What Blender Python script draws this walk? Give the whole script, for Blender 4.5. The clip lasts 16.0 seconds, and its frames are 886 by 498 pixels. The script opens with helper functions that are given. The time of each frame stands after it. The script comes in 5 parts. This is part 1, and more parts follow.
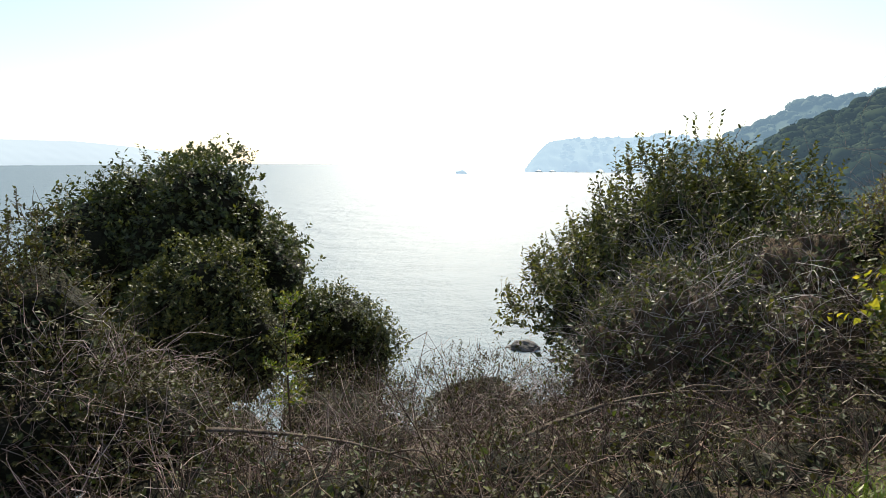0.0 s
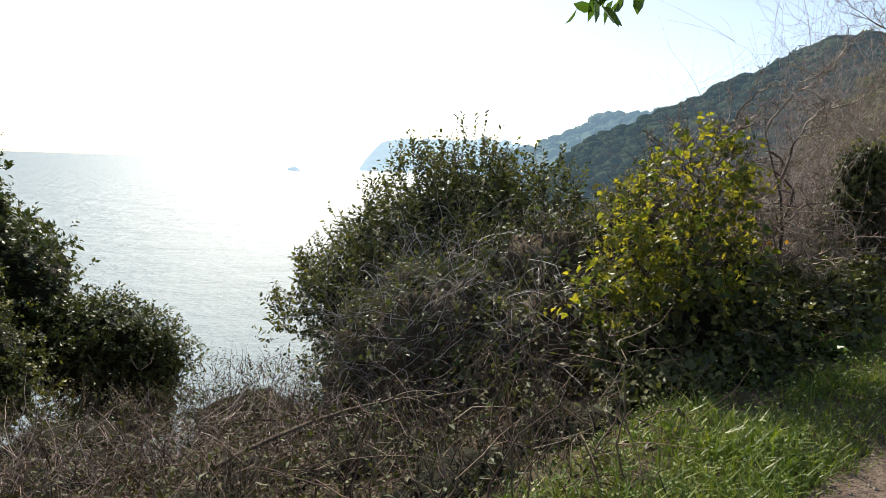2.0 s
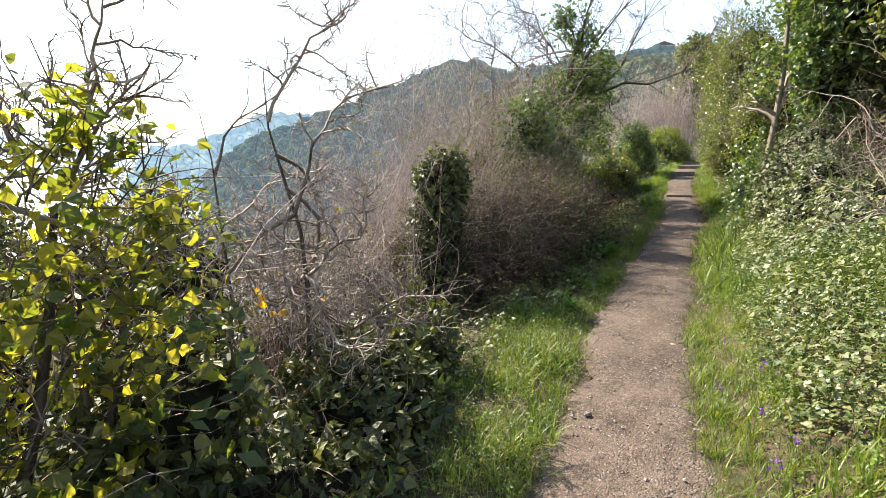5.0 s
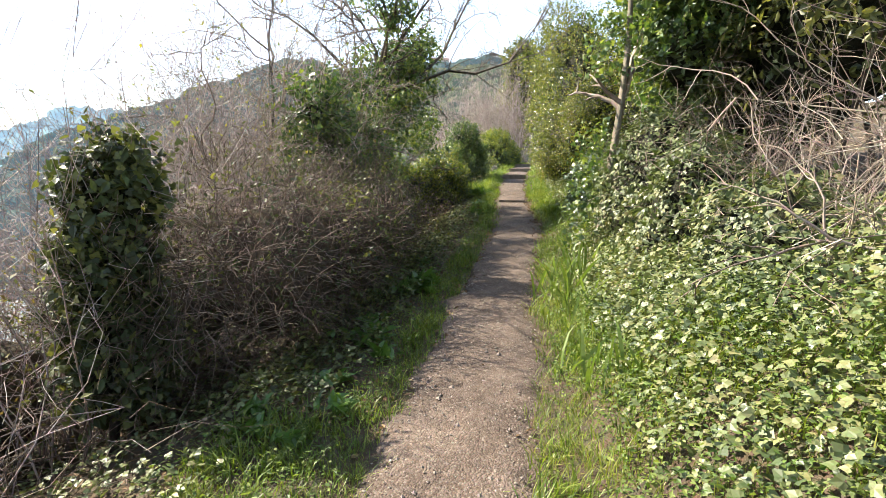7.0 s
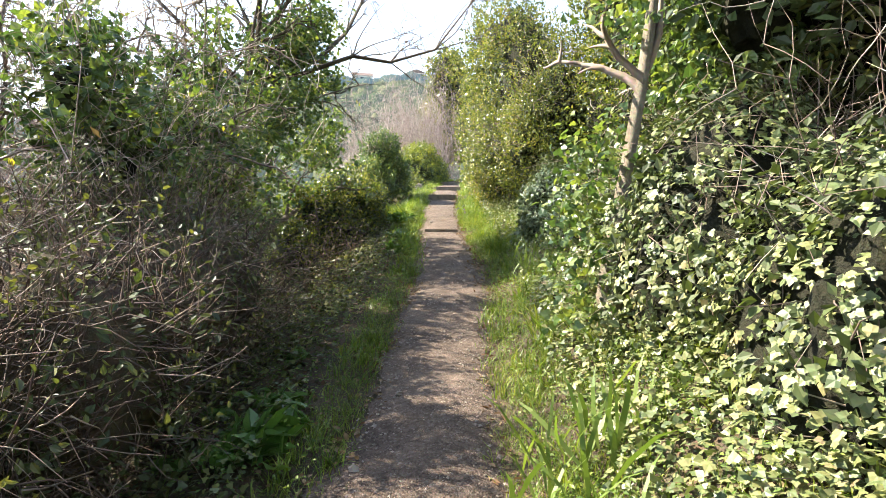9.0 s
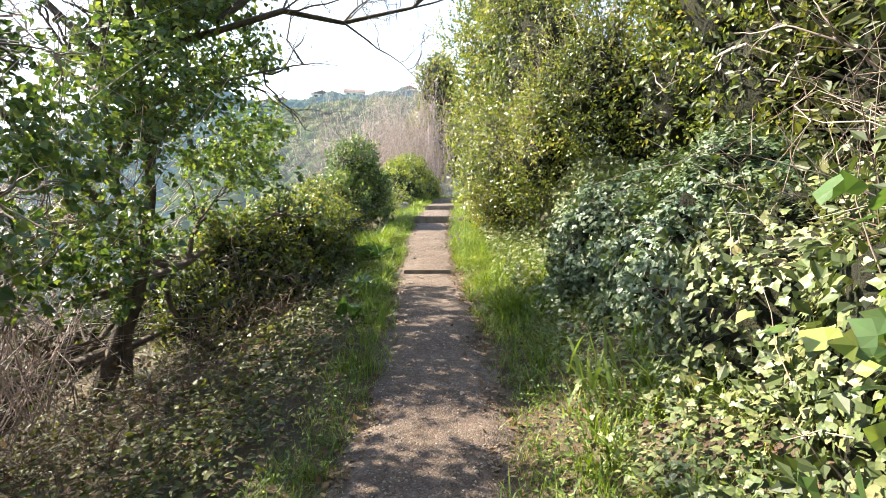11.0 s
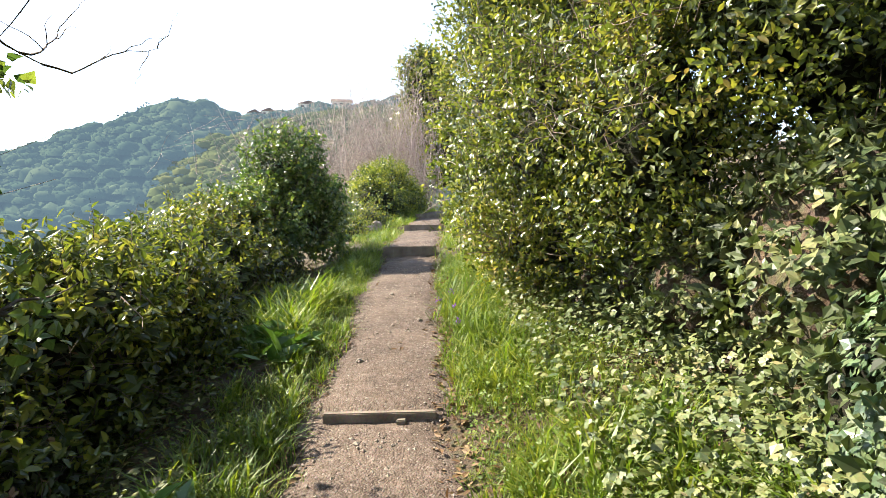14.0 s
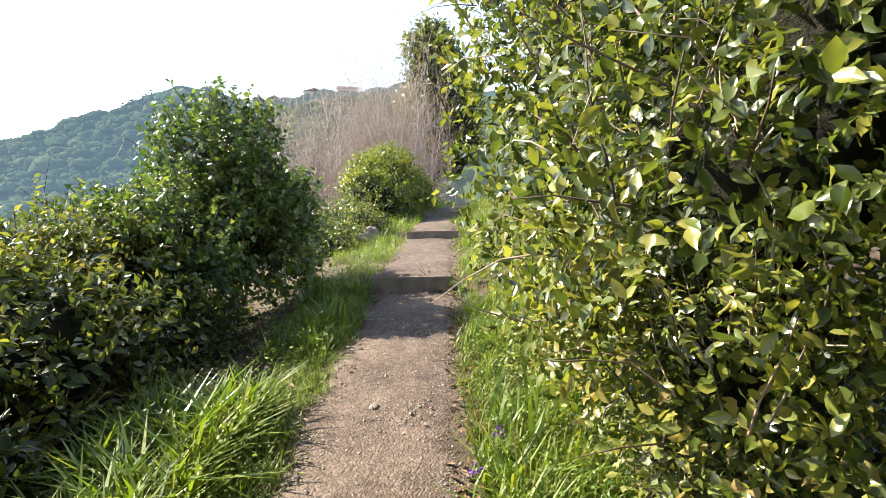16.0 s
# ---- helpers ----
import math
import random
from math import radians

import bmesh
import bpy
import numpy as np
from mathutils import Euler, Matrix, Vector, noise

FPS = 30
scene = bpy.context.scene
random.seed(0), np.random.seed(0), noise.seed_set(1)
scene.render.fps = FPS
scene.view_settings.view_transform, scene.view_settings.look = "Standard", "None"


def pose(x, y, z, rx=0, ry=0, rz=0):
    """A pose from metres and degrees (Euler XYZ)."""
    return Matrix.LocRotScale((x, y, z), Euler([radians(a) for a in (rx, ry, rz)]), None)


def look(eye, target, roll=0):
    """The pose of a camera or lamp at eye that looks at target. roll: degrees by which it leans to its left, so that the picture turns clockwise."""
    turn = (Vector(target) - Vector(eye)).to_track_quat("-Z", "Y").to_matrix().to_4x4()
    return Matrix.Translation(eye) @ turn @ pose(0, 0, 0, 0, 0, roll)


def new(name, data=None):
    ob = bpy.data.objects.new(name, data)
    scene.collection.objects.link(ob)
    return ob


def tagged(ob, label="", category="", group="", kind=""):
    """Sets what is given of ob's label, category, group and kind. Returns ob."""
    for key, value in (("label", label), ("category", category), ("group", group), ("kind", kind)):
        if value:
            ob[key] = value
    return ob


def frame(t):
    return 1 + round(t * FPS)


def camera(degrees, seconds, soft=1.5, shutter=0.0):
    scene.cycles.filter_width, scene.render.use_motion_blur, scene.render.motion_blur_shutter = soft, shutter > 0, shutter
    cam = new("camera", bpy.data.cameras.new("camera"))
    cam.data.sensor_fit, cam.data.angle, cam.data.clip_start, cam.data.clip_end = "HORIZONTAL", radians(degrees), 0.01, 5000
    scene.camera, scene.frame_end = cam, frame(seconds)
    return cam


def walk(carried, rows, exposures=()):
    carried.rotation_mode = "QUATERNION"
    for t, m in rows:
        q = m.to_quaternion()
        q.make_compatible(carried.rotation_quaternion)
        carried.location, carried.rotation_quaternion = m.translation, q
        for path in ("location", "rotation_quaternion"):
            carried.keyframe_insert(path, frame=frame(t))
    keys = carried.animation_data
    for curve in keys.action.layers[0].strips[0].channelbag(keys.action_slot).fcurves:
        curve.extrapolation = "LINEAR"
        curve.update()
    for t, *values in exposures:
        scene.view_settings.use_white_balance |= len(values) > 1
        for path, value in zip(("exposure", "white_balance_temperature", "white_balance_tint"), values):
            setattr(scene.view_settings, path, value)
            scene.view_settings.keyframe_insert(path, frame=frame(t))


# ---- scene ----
cam = camera(77.3, 16.0, soft=0.5)
METRES, EYE, TILT, LEAN, TURN = 21.0, 1.45, -9.1, 0.0, 0.0
ROWS = [
    (0.0, 0.0, 0.0, 0.0, 0.0, 0.0, -0.0),
    (0.5, 0.0042, 0.0019, 0.0014, -0.48, -0.09, 0.02),
    (1.0, 0.0172, 0.0028, 0.0008, -3.93, -0.05, 0.35),
    (1.5, 0.0335, 0.005, 0.0008, -9.72, -0.09, 0.71),
    (2.0, 0.0475, 0.0155, 0.0002, -16.83, -0.25, 0.7),
    (2.5, 0.064, 0.025, 0.0032, -24.33, -0.42, 1.25),
    (3.0, 0.0863, 0.0355, 0.0053, -31.47, -0.58, 2.06),
    (3.5, 0.1067, 0.0506, 0.0073, -36.44, -0.77, 2.51),
    (4.0, 0.1293, 0.0622, 0.0103, -42.19, -1.26, 3.23),
    (4.5, 0.1565, 0.0752, 0.0153, -45.4, -1.43, 4.1),
    (5.0, 0.184, 0.0877, 0.0184, -49.68, -1.75, 4.73),
    (7.5, 0.3426, 0.1371, 0.0297, -68.63, -2.72, 6.43),
    (8.0, 0.3796, 0.1498, 0.0338, -70.89, -2.22, 6.6),
    (8.5, 0.4148, 0.1604, 0.0374, -72.2, -2.08, 6.58),
    (9.0, 0.4526, 0.1725, 0.0424, -73.37, -2.2, 6.59),
    (11.5, 0.6383, 0.2176, 0.062, -73.99, -0.15, 7.67),
    (12.0, 0.675, 0.2265, 0.0672, -74.07, 0.49, 7.85),
    (12.5, 0.7085, 0.236, 0.0727, -74.3, 0.81, 7.85),
    (13.0, 0.7421, 0.2436, 0.0752, -74.87, 0.7, 8.24),
    (13.5, 0.775, 0.2542, 0.0783, -74.86, 0.51, 8.33),
    (14.0, 0.8096, 0.2611, 0.0819, -74.89, 0.09, 8.33),
    (14.5, 0.8441, 0.2723, 0.088, -74.62, -0.3, 8.28),
    (15.0, 0.8777, 0.2799, 0.0929, -74.56, -0.62, 8.18),
    (15.5, 0.9096, 0.2922, 0.0984, -74.35, -0.71, 8.15),
    (16.0, 0.9394, 0.2998, 0.1031, -74.21, -0.98, 8.24),
]
# exposure in stops over the walk
EXPOSURES = [(0.0, 0.0), (1.5, -0.03), (2.5, 0.3), (3.5, 0.82), (4.5, 1.18), (5.2, 1.2), (7.5, 1.5), (9.0, 1.84), (11.5, 1.9), (12.8, 1.68), (14.0, 1.52), (16.0, 1.47)]
walk(cam, [(t, pose(0, 0, EYE, TILT, LEAN, TURN) @ pose(METRES * x, METRES * y, METRES * z, 90 + pitch, roll, yaw)) for t, x, y, z, yaw, pitch, roll in ROWS], EXPOSURES)

# ---- world and sun ----
SUN_AZ, SUN_EL = 3.0, 41.0          # degrees from +y towards +x, and above the horizon
world = bpy.data.worlds.new("sky")
scene.world = world
world.use_nodes = True
wn = world.node_tree.nodes
sky = wn.new("ShaderNodeTexSky")
sky.sky_type, sky.sun_disc = "NISHITA", False
sky.sun_elevation, sky.sun_rotation = radians(SUN_EL), radians(SUN_AZ)
sky.altitude, sky.air_density, sky.dust_density, sky.ozone_density = 40, 1.0, 0.7, 1.0
haze = wn.new("ShaderNodeHueSaturation")      # thin sea haze whitens the whole sky
haze.inputs["Saturation"].default_value = 0.8
world.node_tree.links.new(sky.outputs[0], haze.inputs["Color"])
world.node_tree.links.new(haze.outputs[0], wn["Background"].inputs[0])
wn["Background"].inputs[1].default_value = 0.165
sun_dir = Vector((math.sin(radians(SUN_AZ)) * math.cos(radians(SUN_EL)), math.cos(radians(SUN_AZ)) * math.cos(radians(SUN_EL)), math.sin(radians(SUN_EL))))
sun = new("sun", bpy.data.lights.new("sun", "SUN"))
sun.data.energy, sun.data.angle, sun.data.color = 7.2, radians(0.6), (1.0, 0.91, 0.76)
sun.matrix_world = look(sun_dir * 60, (0, 0, 0))

# ---- materials ----


def material(name):
    m = bpy.data.materials.new(name)
    m.use_nodes = True
    return m, m.node_tree.nodes, m.node_tree.links, m.node_tree.nodes["Principled BSDF"]


def noise_node(nodes, links, scale, detail=4.0, rough=0.6):
    co = nodes.new("ShaderNodeNewGeometry")
    n = nodes.new("ShaderNodeTexNoise")
    n.inputs["Scale"].default_value, n.inputs["Detail"].default_value, n.inputs["Roughness"].default_value = scale, detail, rough
    links.new(co.outputs["Position"], n.inputs["Vector"])
    return n


def ramp_node(nodes, links, source, stops):
    r = nodes.new("ShaderNodeValToRGB")
    while len(r.color_ramp.elements) < len(stops):
        r.color_ramp.elements.new(0.5)
    for e, (at, colour) in zip(r.color_ramp.elements, stops):
        e.position, e.color = at, (*colour, 1)
    links.new(source, r.inputs[0])
    return r


def mix_colour(nodes, links, fac, a, b, mode="MIX"):
    m = nodes.new("ShaderNodeMix")
    m.data_type, m.blend_type = "RGBA", mode
    for value, socket in ((fac, m.inputs[0]), (a, m.inputs[6]), (b, m.inputs[7])):
        if isinstance(value, (int, float)):
            socket.default_value = value
        elif isinstance(value, tuple):
            socket.default_value = (*value, 1)
        else:
            links.new(value, socket)
    return m.outputs[2]


def leaf_material(name, stops, thin=0.35, rough=0.38, glow=(1.35, 1.4, 0.65), patch=1.2, spec=0.5):
    """Leaves: each its own tint, drifts of tint over the plant, light passing through the blade."""
    m, nodes, links, bsdf = material(name)
    geo = nodes.new("ShaderNodeNewGeometry")
    n = noise_node(nodes, links, patch, 3.0)
    add = nodes.new("ShaderNodeMath")
    add.operation = "MULTIPLY_ADD"
    links.new(n.outputs["Fac"], add.inputs[0])
    add.inputs[1].default_value = 0.9
    mid = nodes.new("ShaderNodeMath")
    mid.operation = "MULTIPLY_ADD"
    links.new(geo.outputs["Random Per Island"], mid.inputs[0])
    mid.inputs[1].default_value, mid.inputs[2].default_value = 0.75, -0.32
    links.new(mid.outputs[0], add.inputs[2])
    r = ramp_node(nodes, links, add.outputs[0], stops)
    fine = noise_node(nodes, links, 60.0, 2.0)
    tint = mix_colour(nodes, links, 0.25, r.outputs[0], fine.outputs["Color"], "OVERLAY")
    links.new(tint, bsdf.inputs["Base Color"])
    bsdf.inputs["Roughness"].default_value = rough
    bsdf.inputs["Specular IOR Level"].default_value = spec
    tr = nodes.new("ShaderNodeBsdfTranslucent")
    links.new(mix_colour(nodes, links, 1.0, r.outputs[0], glow, "MULTIPLY"), tr.inputs["Color"])
    mix = nodes.new("ShaderNodeMixShader")
    mix.inputs[0].default_value = thin
    links.new(bsdf.outputs[0], mix.inputs[1])
    links.new(tr.outputs[0], mix.inputs[2])
    links.new(mix.outputs[0], nodes["Material Output"].inputs["Surface"])
    return m


def solid_material(name, stops, scale=6.0, rough=0.85, bump=0.5, bump_scale=40.0, bump_size=0.02, spec=0.3):
    m, nodes, links, bsdf = material(name)
    n = noise_node(nodes, links, scale, 6.0)
    f = noise_node(nodes, links, scale * 9, 3.0)
    r = ramp_node(nodes, links, n.outputs["Fac"], stops)
    links.new(mix_colour(nodes, links, 0.5, r.outputs[0], f.outputs["Color"], "OVERLAY"), bsdf.inputs["Base Color"])
    bsdf.inputs["Roughness"].default_value, bsdf.inputs["Specular IOR Level"].default_value = rough, spec
    b = nodes.new("ShaderNodeBump")
    b.inputs["Strength"].default_value, b.inputs["Distance"].default_value = bump, bump_size
    links.new(noise_node(nodes, links, bump_scale, 5.0, 0.7).outputs["Fac"], b.inputs["Height"])
    links.new(b.outputs[0], bsdf.inputs["Normal"])
    return m


def twig_material(name, stops, rough=0.75):
    m, nodes, links, bsdf = material(name)
    geo = nodes.new("ShaderNodeNewGeometry")
    r = ramp_node(nodes, links, geo.outputs["Random Per Island"], stops)
    n = noise_node(nodes, links, 30.0, 4.0)
    links.new(mix_colour(nodes, links, 0.5, r.outputs[0], n.outputs["Color"], "OVERLAY"), bsdf.inputs["Base Color"])
    bsdf.inputs["Roughness"].default_value, bsdf.inputs["Specular IOR Level"].default_value = rough, 0.35
    return m


def distant_material(name, stops, scale, haze_glow, strength):
    """Far land: rough woodland colours, with the bright sea haze put in as emission."""
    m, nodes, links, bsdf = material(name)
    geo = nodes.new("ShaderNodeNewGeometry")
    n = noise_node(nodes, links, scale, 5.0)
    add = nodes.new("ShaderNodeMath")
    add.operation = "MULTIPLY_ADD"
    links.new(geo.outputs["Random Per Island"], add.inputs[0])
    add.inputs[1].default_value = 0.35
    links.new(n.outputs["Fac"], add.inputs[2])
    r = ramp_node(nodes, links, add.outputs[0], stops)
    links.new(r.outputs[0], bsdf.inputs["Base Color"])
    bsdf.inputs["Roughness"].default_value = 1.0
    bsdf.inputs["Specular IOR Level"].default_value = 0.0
    bsdf.inputs["Emission Color"].default_value = (*haze_glow, 1)
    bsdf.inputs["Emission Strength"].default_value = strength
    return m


M_LAUREL = leaf_material("glossy_leaf", [(0.15, (0.037, 0.055, 0.015)), (0.5, (0.118, 0.146, 0.03)), (0.82, (0.245, 0.24, 0.05)), (1.0, (0.29, 0.21, 0.09))], thin=0.36, rough=0.24, spec=0.7)
M_DARK_LAUREL = leaf_material("dark_glossy_leaf", [(0.15, (0.032, 0.038, 0.015)), (0.55, (0.075, 0.086, 0.027)), (0.9, (0.18, 0.175, 0.05))], thin=0.28, rough=0.48, spec=0.35)
# leaf colour darkened for the shade within the shrubs
M_SHADED_LEAF = leaf_material("shaded_leaf", [(0.15, (0.03, 0.042, 0.014)), (0.9, (0.08, 0.105, 0.03))], thin=0.25, rough=0.6)
M_OAK = leaf_material("holm_oak_leaf", [(0.15, (0.026, 0.038, 0.010)), (0.6, (0.065, 0.081, 0.018)), (0.95, (0.143, 0.151, 0.032))], thin=0.22, rough=0.45)
M_IVY = leaf_material("ivy_leaf", [(0.1, (0.035, 0.066, 0.022)), (0.5, (0.082, 0.132, 0.036)), (0.9, (0.22, 0.25, 0.06))], thin=0.34, rough=0.3, glow=(1.25, 1.35, 0.6))
M_PALE_IVY = leaf_material("pale_ivy_leaf", [(0.1, (0.055, 0.078, 0.031)), (0.5, (0.124, 0.148, 0.054)), (0.85, (0.195, 0.195, 0.078)), (1.0, (0.24, 0.185, 0.1))], thin=0.17, rough=0.45, spec=0.4, glow=(1.15, 1.3, 0.65))
M_GREY_IVY = leaf_material("grey_ivy_leaf", [(0.1, (0.052, 0.09, 0.05)), (0.5, (0.1, 0.148, 0.074)), (0.9, (0.175, 0.21, 0.095))], thin=0.22, rough=0.4, glow=(1.1, 1.3, 0.7))
M_LIME = leaf_material("lime_leaf", [(0.1, (0.04, 0.07, 0.012)), (0.5, (0.13, 0.16, 0.02)), (0.9, (0.3, 0.3, 0.03))], thin=0.35, rough=0.38)
M_YELLOW = leaf_material("yellowing_leaf", [(0.15, (0.05, 0.08, 0.024)), (0.5, (0.14, 0.155, 0.034)), (0.88, (0.27, 0.245, 0.045))], thin=0.66, rough=0.4, glow=(1.5, 1.45, 0.5), patch=2.2)
M_GORSE = leaf_material("gorse_leaf", [(0.1, (0.08, 0.05, 0.022)), (0.5, (0.13, 0.105, 0.035)), (0.9, (0.17, 0.19, 0.045))], thin=0.4, rough=0.6)
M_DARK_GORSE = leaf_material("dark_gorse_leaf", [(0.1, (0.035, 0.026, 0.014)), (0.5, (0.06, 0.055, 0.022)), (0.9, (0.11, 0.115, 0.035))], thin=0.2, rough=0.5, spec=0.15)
M_GRASS = leaf_material("grass_blade", [(0.1, (0.049, 0.088, 0.010)), (0.5, (0.122, 0.186, 0.016)), (0.9, (0.235, 0.25, 0.042))], thin=0.38, rough=0.45, patch=1.6)
M_HERB = leaf_material("herb_leaf", [(0.1, (0.048, 0.09, 0.018)), (0.5, (0.105, 0.16, 0.032)), (0.9, (0.2, 0.235, 0.058))], thin=0.35, rough=0.5, spec=0.3)
M_BROAD = leaf_material("broad_leaf", [(0.1, (0.039, 0.086, 0.016)), (0.6, (0.078, 0.151, 0.028)), (0.95, (0.156, 0.238, 0.040))], thin=0.25, rough=0.3)
M_DEAD = leaf_material("dead_leaf", [(0.1, (0.08, 0.045, 0.022)), (0.5, (0.15, 0.09, 0.045)), (0.9, (0.28, 0.2, 0.12))], thin=0.15, rough=0.7, spec=0.2, glow=(1.2, 1.0, 0.7))
M_FLOWER = leaf_material("violet_petal", [(0.1, (0.12, 0.03, 0.25)), (0.9, (0.3, 0.12, 0.5))], thin=0.3, rough=0.5, glow=(1, 1, 1))
M_ORANGE = leaf_material("orange_leaf", [(0.1, (0.45, 0.22, 0.01)), (0.9, (0.75, 0.45, 0.02))], thin=0.45, rough=0.4, glow=(1.3, 1.2, 0.6))
M_TWIG = twig_material("brown_twig", [(0.0, (0.04, 0.024, 0.017)), (0.6, (0.085, 0.055, 0.038)), (1.0, (0.26, 0.19, 0.14))])
M_GREY_TWIG = twig_material("grey_twig", [(0.0, (0.10, 0.07, 0.055)), (0.6, (0.24, 0.185, 0.145)), (1.0, (0.42, 0.35, 0.28))])
M_PINK_TWIG = twig_material("pinkish_twig", [(0.0, (0.17, 0.125, 0.11)), (0.6, (0.31, 0.24, 0.21)), (1.0, (0.47, 0.39, 0.35))])
# pale colour standing in for light caught by backlit canes
M_LIT_TWIG = twig_material("lit_twig", [(0.0, (0.22, 0.19, 0.175)), (0.6, (0.42, 0.375, 0.35)), (1.0, (0.62, 0.57, 0.53))])
M_BARK = solid_material("bark", [(0.3, (0.05, 0.038, 0.028)), (0.7, (0.15, 0.12, 0.09))], 9.0, 0.9, 0.9, 60.0, 0.02)
M_PALE_BARK = solid_material("pale_bark", [(0.3, (0.09, 0.075, 0.052)), (0.7, (0.21, 0.18, 0.135))], 9.0, 0.85, 0.8, 50.0, 0.015)
# near-black colour standing in for the shade deep inside shrubs
M_SHADE_CORE = solid_material("shade_core", [(0.3, (0.012, 0.012, 0.006)), (0.7, (0.035, 0.035, 0.015))], 14.0, 0.95, 1.0, 40.0, 0.06)
M_EARTH = solid_material("earth", [(0.25, (0.045, 0.032, 0.02)), (0.6, (0.10, 0.075, 0.045)), (0.8, (0.08, 0.085, 0.03))], 2.5, 0.95, 0.9, 25.0, 0.05)
M_STONE = solid_material("grey_stone", [(0.3, (0.16, 0.13, 0.105)), (0.7, (0.31, 0.26, 0.21))], 12.0, 0.85, 0.7, 50.0, 0.01)
M_BOARD = solid_material("weathered_board", [(0.3, (0.109, 0.084, 0.063)), (0.7, (0.218, 0.176, 0.134))], 8.0, 0.85, 0.7, 70.0, 0.006)
M_ROCK = solid_material("sea_rock", [(0.3, (0.08, 0.075, 0.07)), (0.7, (0.2, 0.19, 0.17))], 0.6, 0.8, 1.0, 2.0, 0.4)
M_WALL = solid_material("render_wall", [(0.3, (0.5, 0.47, 0.42)), (0.7, (0.65, 0.62, 0.56))], 0.6, 0.9, 0.2, 4.0, 0.01)
M_ROOF = solid_material("roof_tile", [(0.3, (0.12, 0.09, 0.08)), (0.7, (0.2, 0.15, 0.13))], 0.8, 0.9, 0.3, 4.0, 0.03)
M_PANE = material("window_pane")[0]
M_PANE.node_tree.nodes["Principled BSDF"].inputs["Base Color"].default_value = (0.03, 0.035, 0.04, 1)
M_PANE.node_tree.nodes["Principled BSDF"].inputs["Roughness"].default_value = 0.08


def gravel_material():
    m, nodes, links, bsdf = material("gravel_path")
    geo = nodes.new("ShaderNodeNewGeometry")
    v = nodes.new("ShaderNodeTexVoronoi")
    v.inputs["Scale"].default_value = 85.0
    v.inputs["Randomness"].default_value = 1.0
    links.new(geo.outputs["Position"], v.inputs["Vector"])
    w = nodes.new("ShaderNodeTexVoronoi")
    w.inputs["Scale"].default_value = 38.0
    links.new(geo.outputs["Position"], w.inputs["Vector"])
    big = noise_node(nodes, links, 1.3, 7.0, 0.7)
    base = ramp_node(nodes, links, big.outputs["Fac"], [(0.32, (0.055, 0.034, 0.023)), (0.47, (0.1, 0.066, 0.045)), (0.58, (0.15, 0.104, 0.074)), (0.72, (0.2, 0.145, 0.107))])
    sep = nodes.new("ShaderNodeSeparateColor")
    links.new(v.outputs["Color"], sep.inputs[0])
    grit = ramp_node(nodes, links, sep.outputs[0], [(0.0, (0.035, 0.024, 0.018)), (0.55, (0.12, 0.088, 0.066)), (0.85, (0.2, 0.16, 0.128)), (1.0, (0.4, 0.35, 0.3))])
    sep2 = nodes.new("ShaderNodeSeparateColor")
    links.new(w.outputs["Color"], sep2.inputs[0])
    lumps = ramp_node(nodes, links, sep2.outputs[1], [(0.6, (0, 0, 0)), (0.75, (1, 1, 1))])
    col = mix_colour(nodes, links, 0.34, base.outputs[0], grit.outputs[0])
    stone = mix_colour(nodes, links, 0.5, base.outputs[0], (0.24, 0.185, 0.15))
    col = mix_colour(nodes, links, lumps.outputs[0], col, mix_colour(nodes, links, 0.45, col, stone))
    scuffs = noise_node(nodes, links, 7.0, 5.0, 0.75)
    col = mix_colour(nodes, links, 0.5, col, ramp_node(nodes, links, scuffs.outputs["Fac"], [(0.35, (0.3, 0.29, 0.28)), (0.65, (0.68, 0.67, 0.66))]).outputs[0], "OVERLAY")
    fine = noise_node(nodes, links, 180.0, 3.0)
    col = mix_colour(nodes, links, 0.55, col, fine.outputs["Color"], "OVERLAY")
    hue = nodes.new("ShaderNodeHueSaturation")
    hue.inputs["Saturation"].default_value = 0.92
    hue.inputs["Value"].default_value = 0.82
    links.new(col, hue.inputs["Color"])
    links.new(hue.outputs[0], bsdf.inputs["Base Color"])
    bsdf.inputs["Roughness"].default_value, bsdf.inputs["Specular IOR Level"].default_value = 0.9, 0.25
    b = nodes.new("ShaderNodeBump")
    b.inputs["Strength"].default_value, b.inputs["Distance"].default_value = 0.7, 0.01
    b.invert = True
    links.new(v.outputs["Distance"], b.inputs["Height"])
    c = nodes.new("ShaderNodeBump")
    c.inputs["Strength"].default_value, c.inputs["Distance"].default_value = 0.6, 0.03
    links.new(noise_node(nodes, links, 14.0, 6.0, 0.7).outputs["Fac"], c.inputs["Height"])
    links.new(b.outputs[0], c.inputs["Normal"])
    links.new(c.outputs[0], bsdf.inputs["Normal"])
    return m


M_GRAVEL = gravel_material()


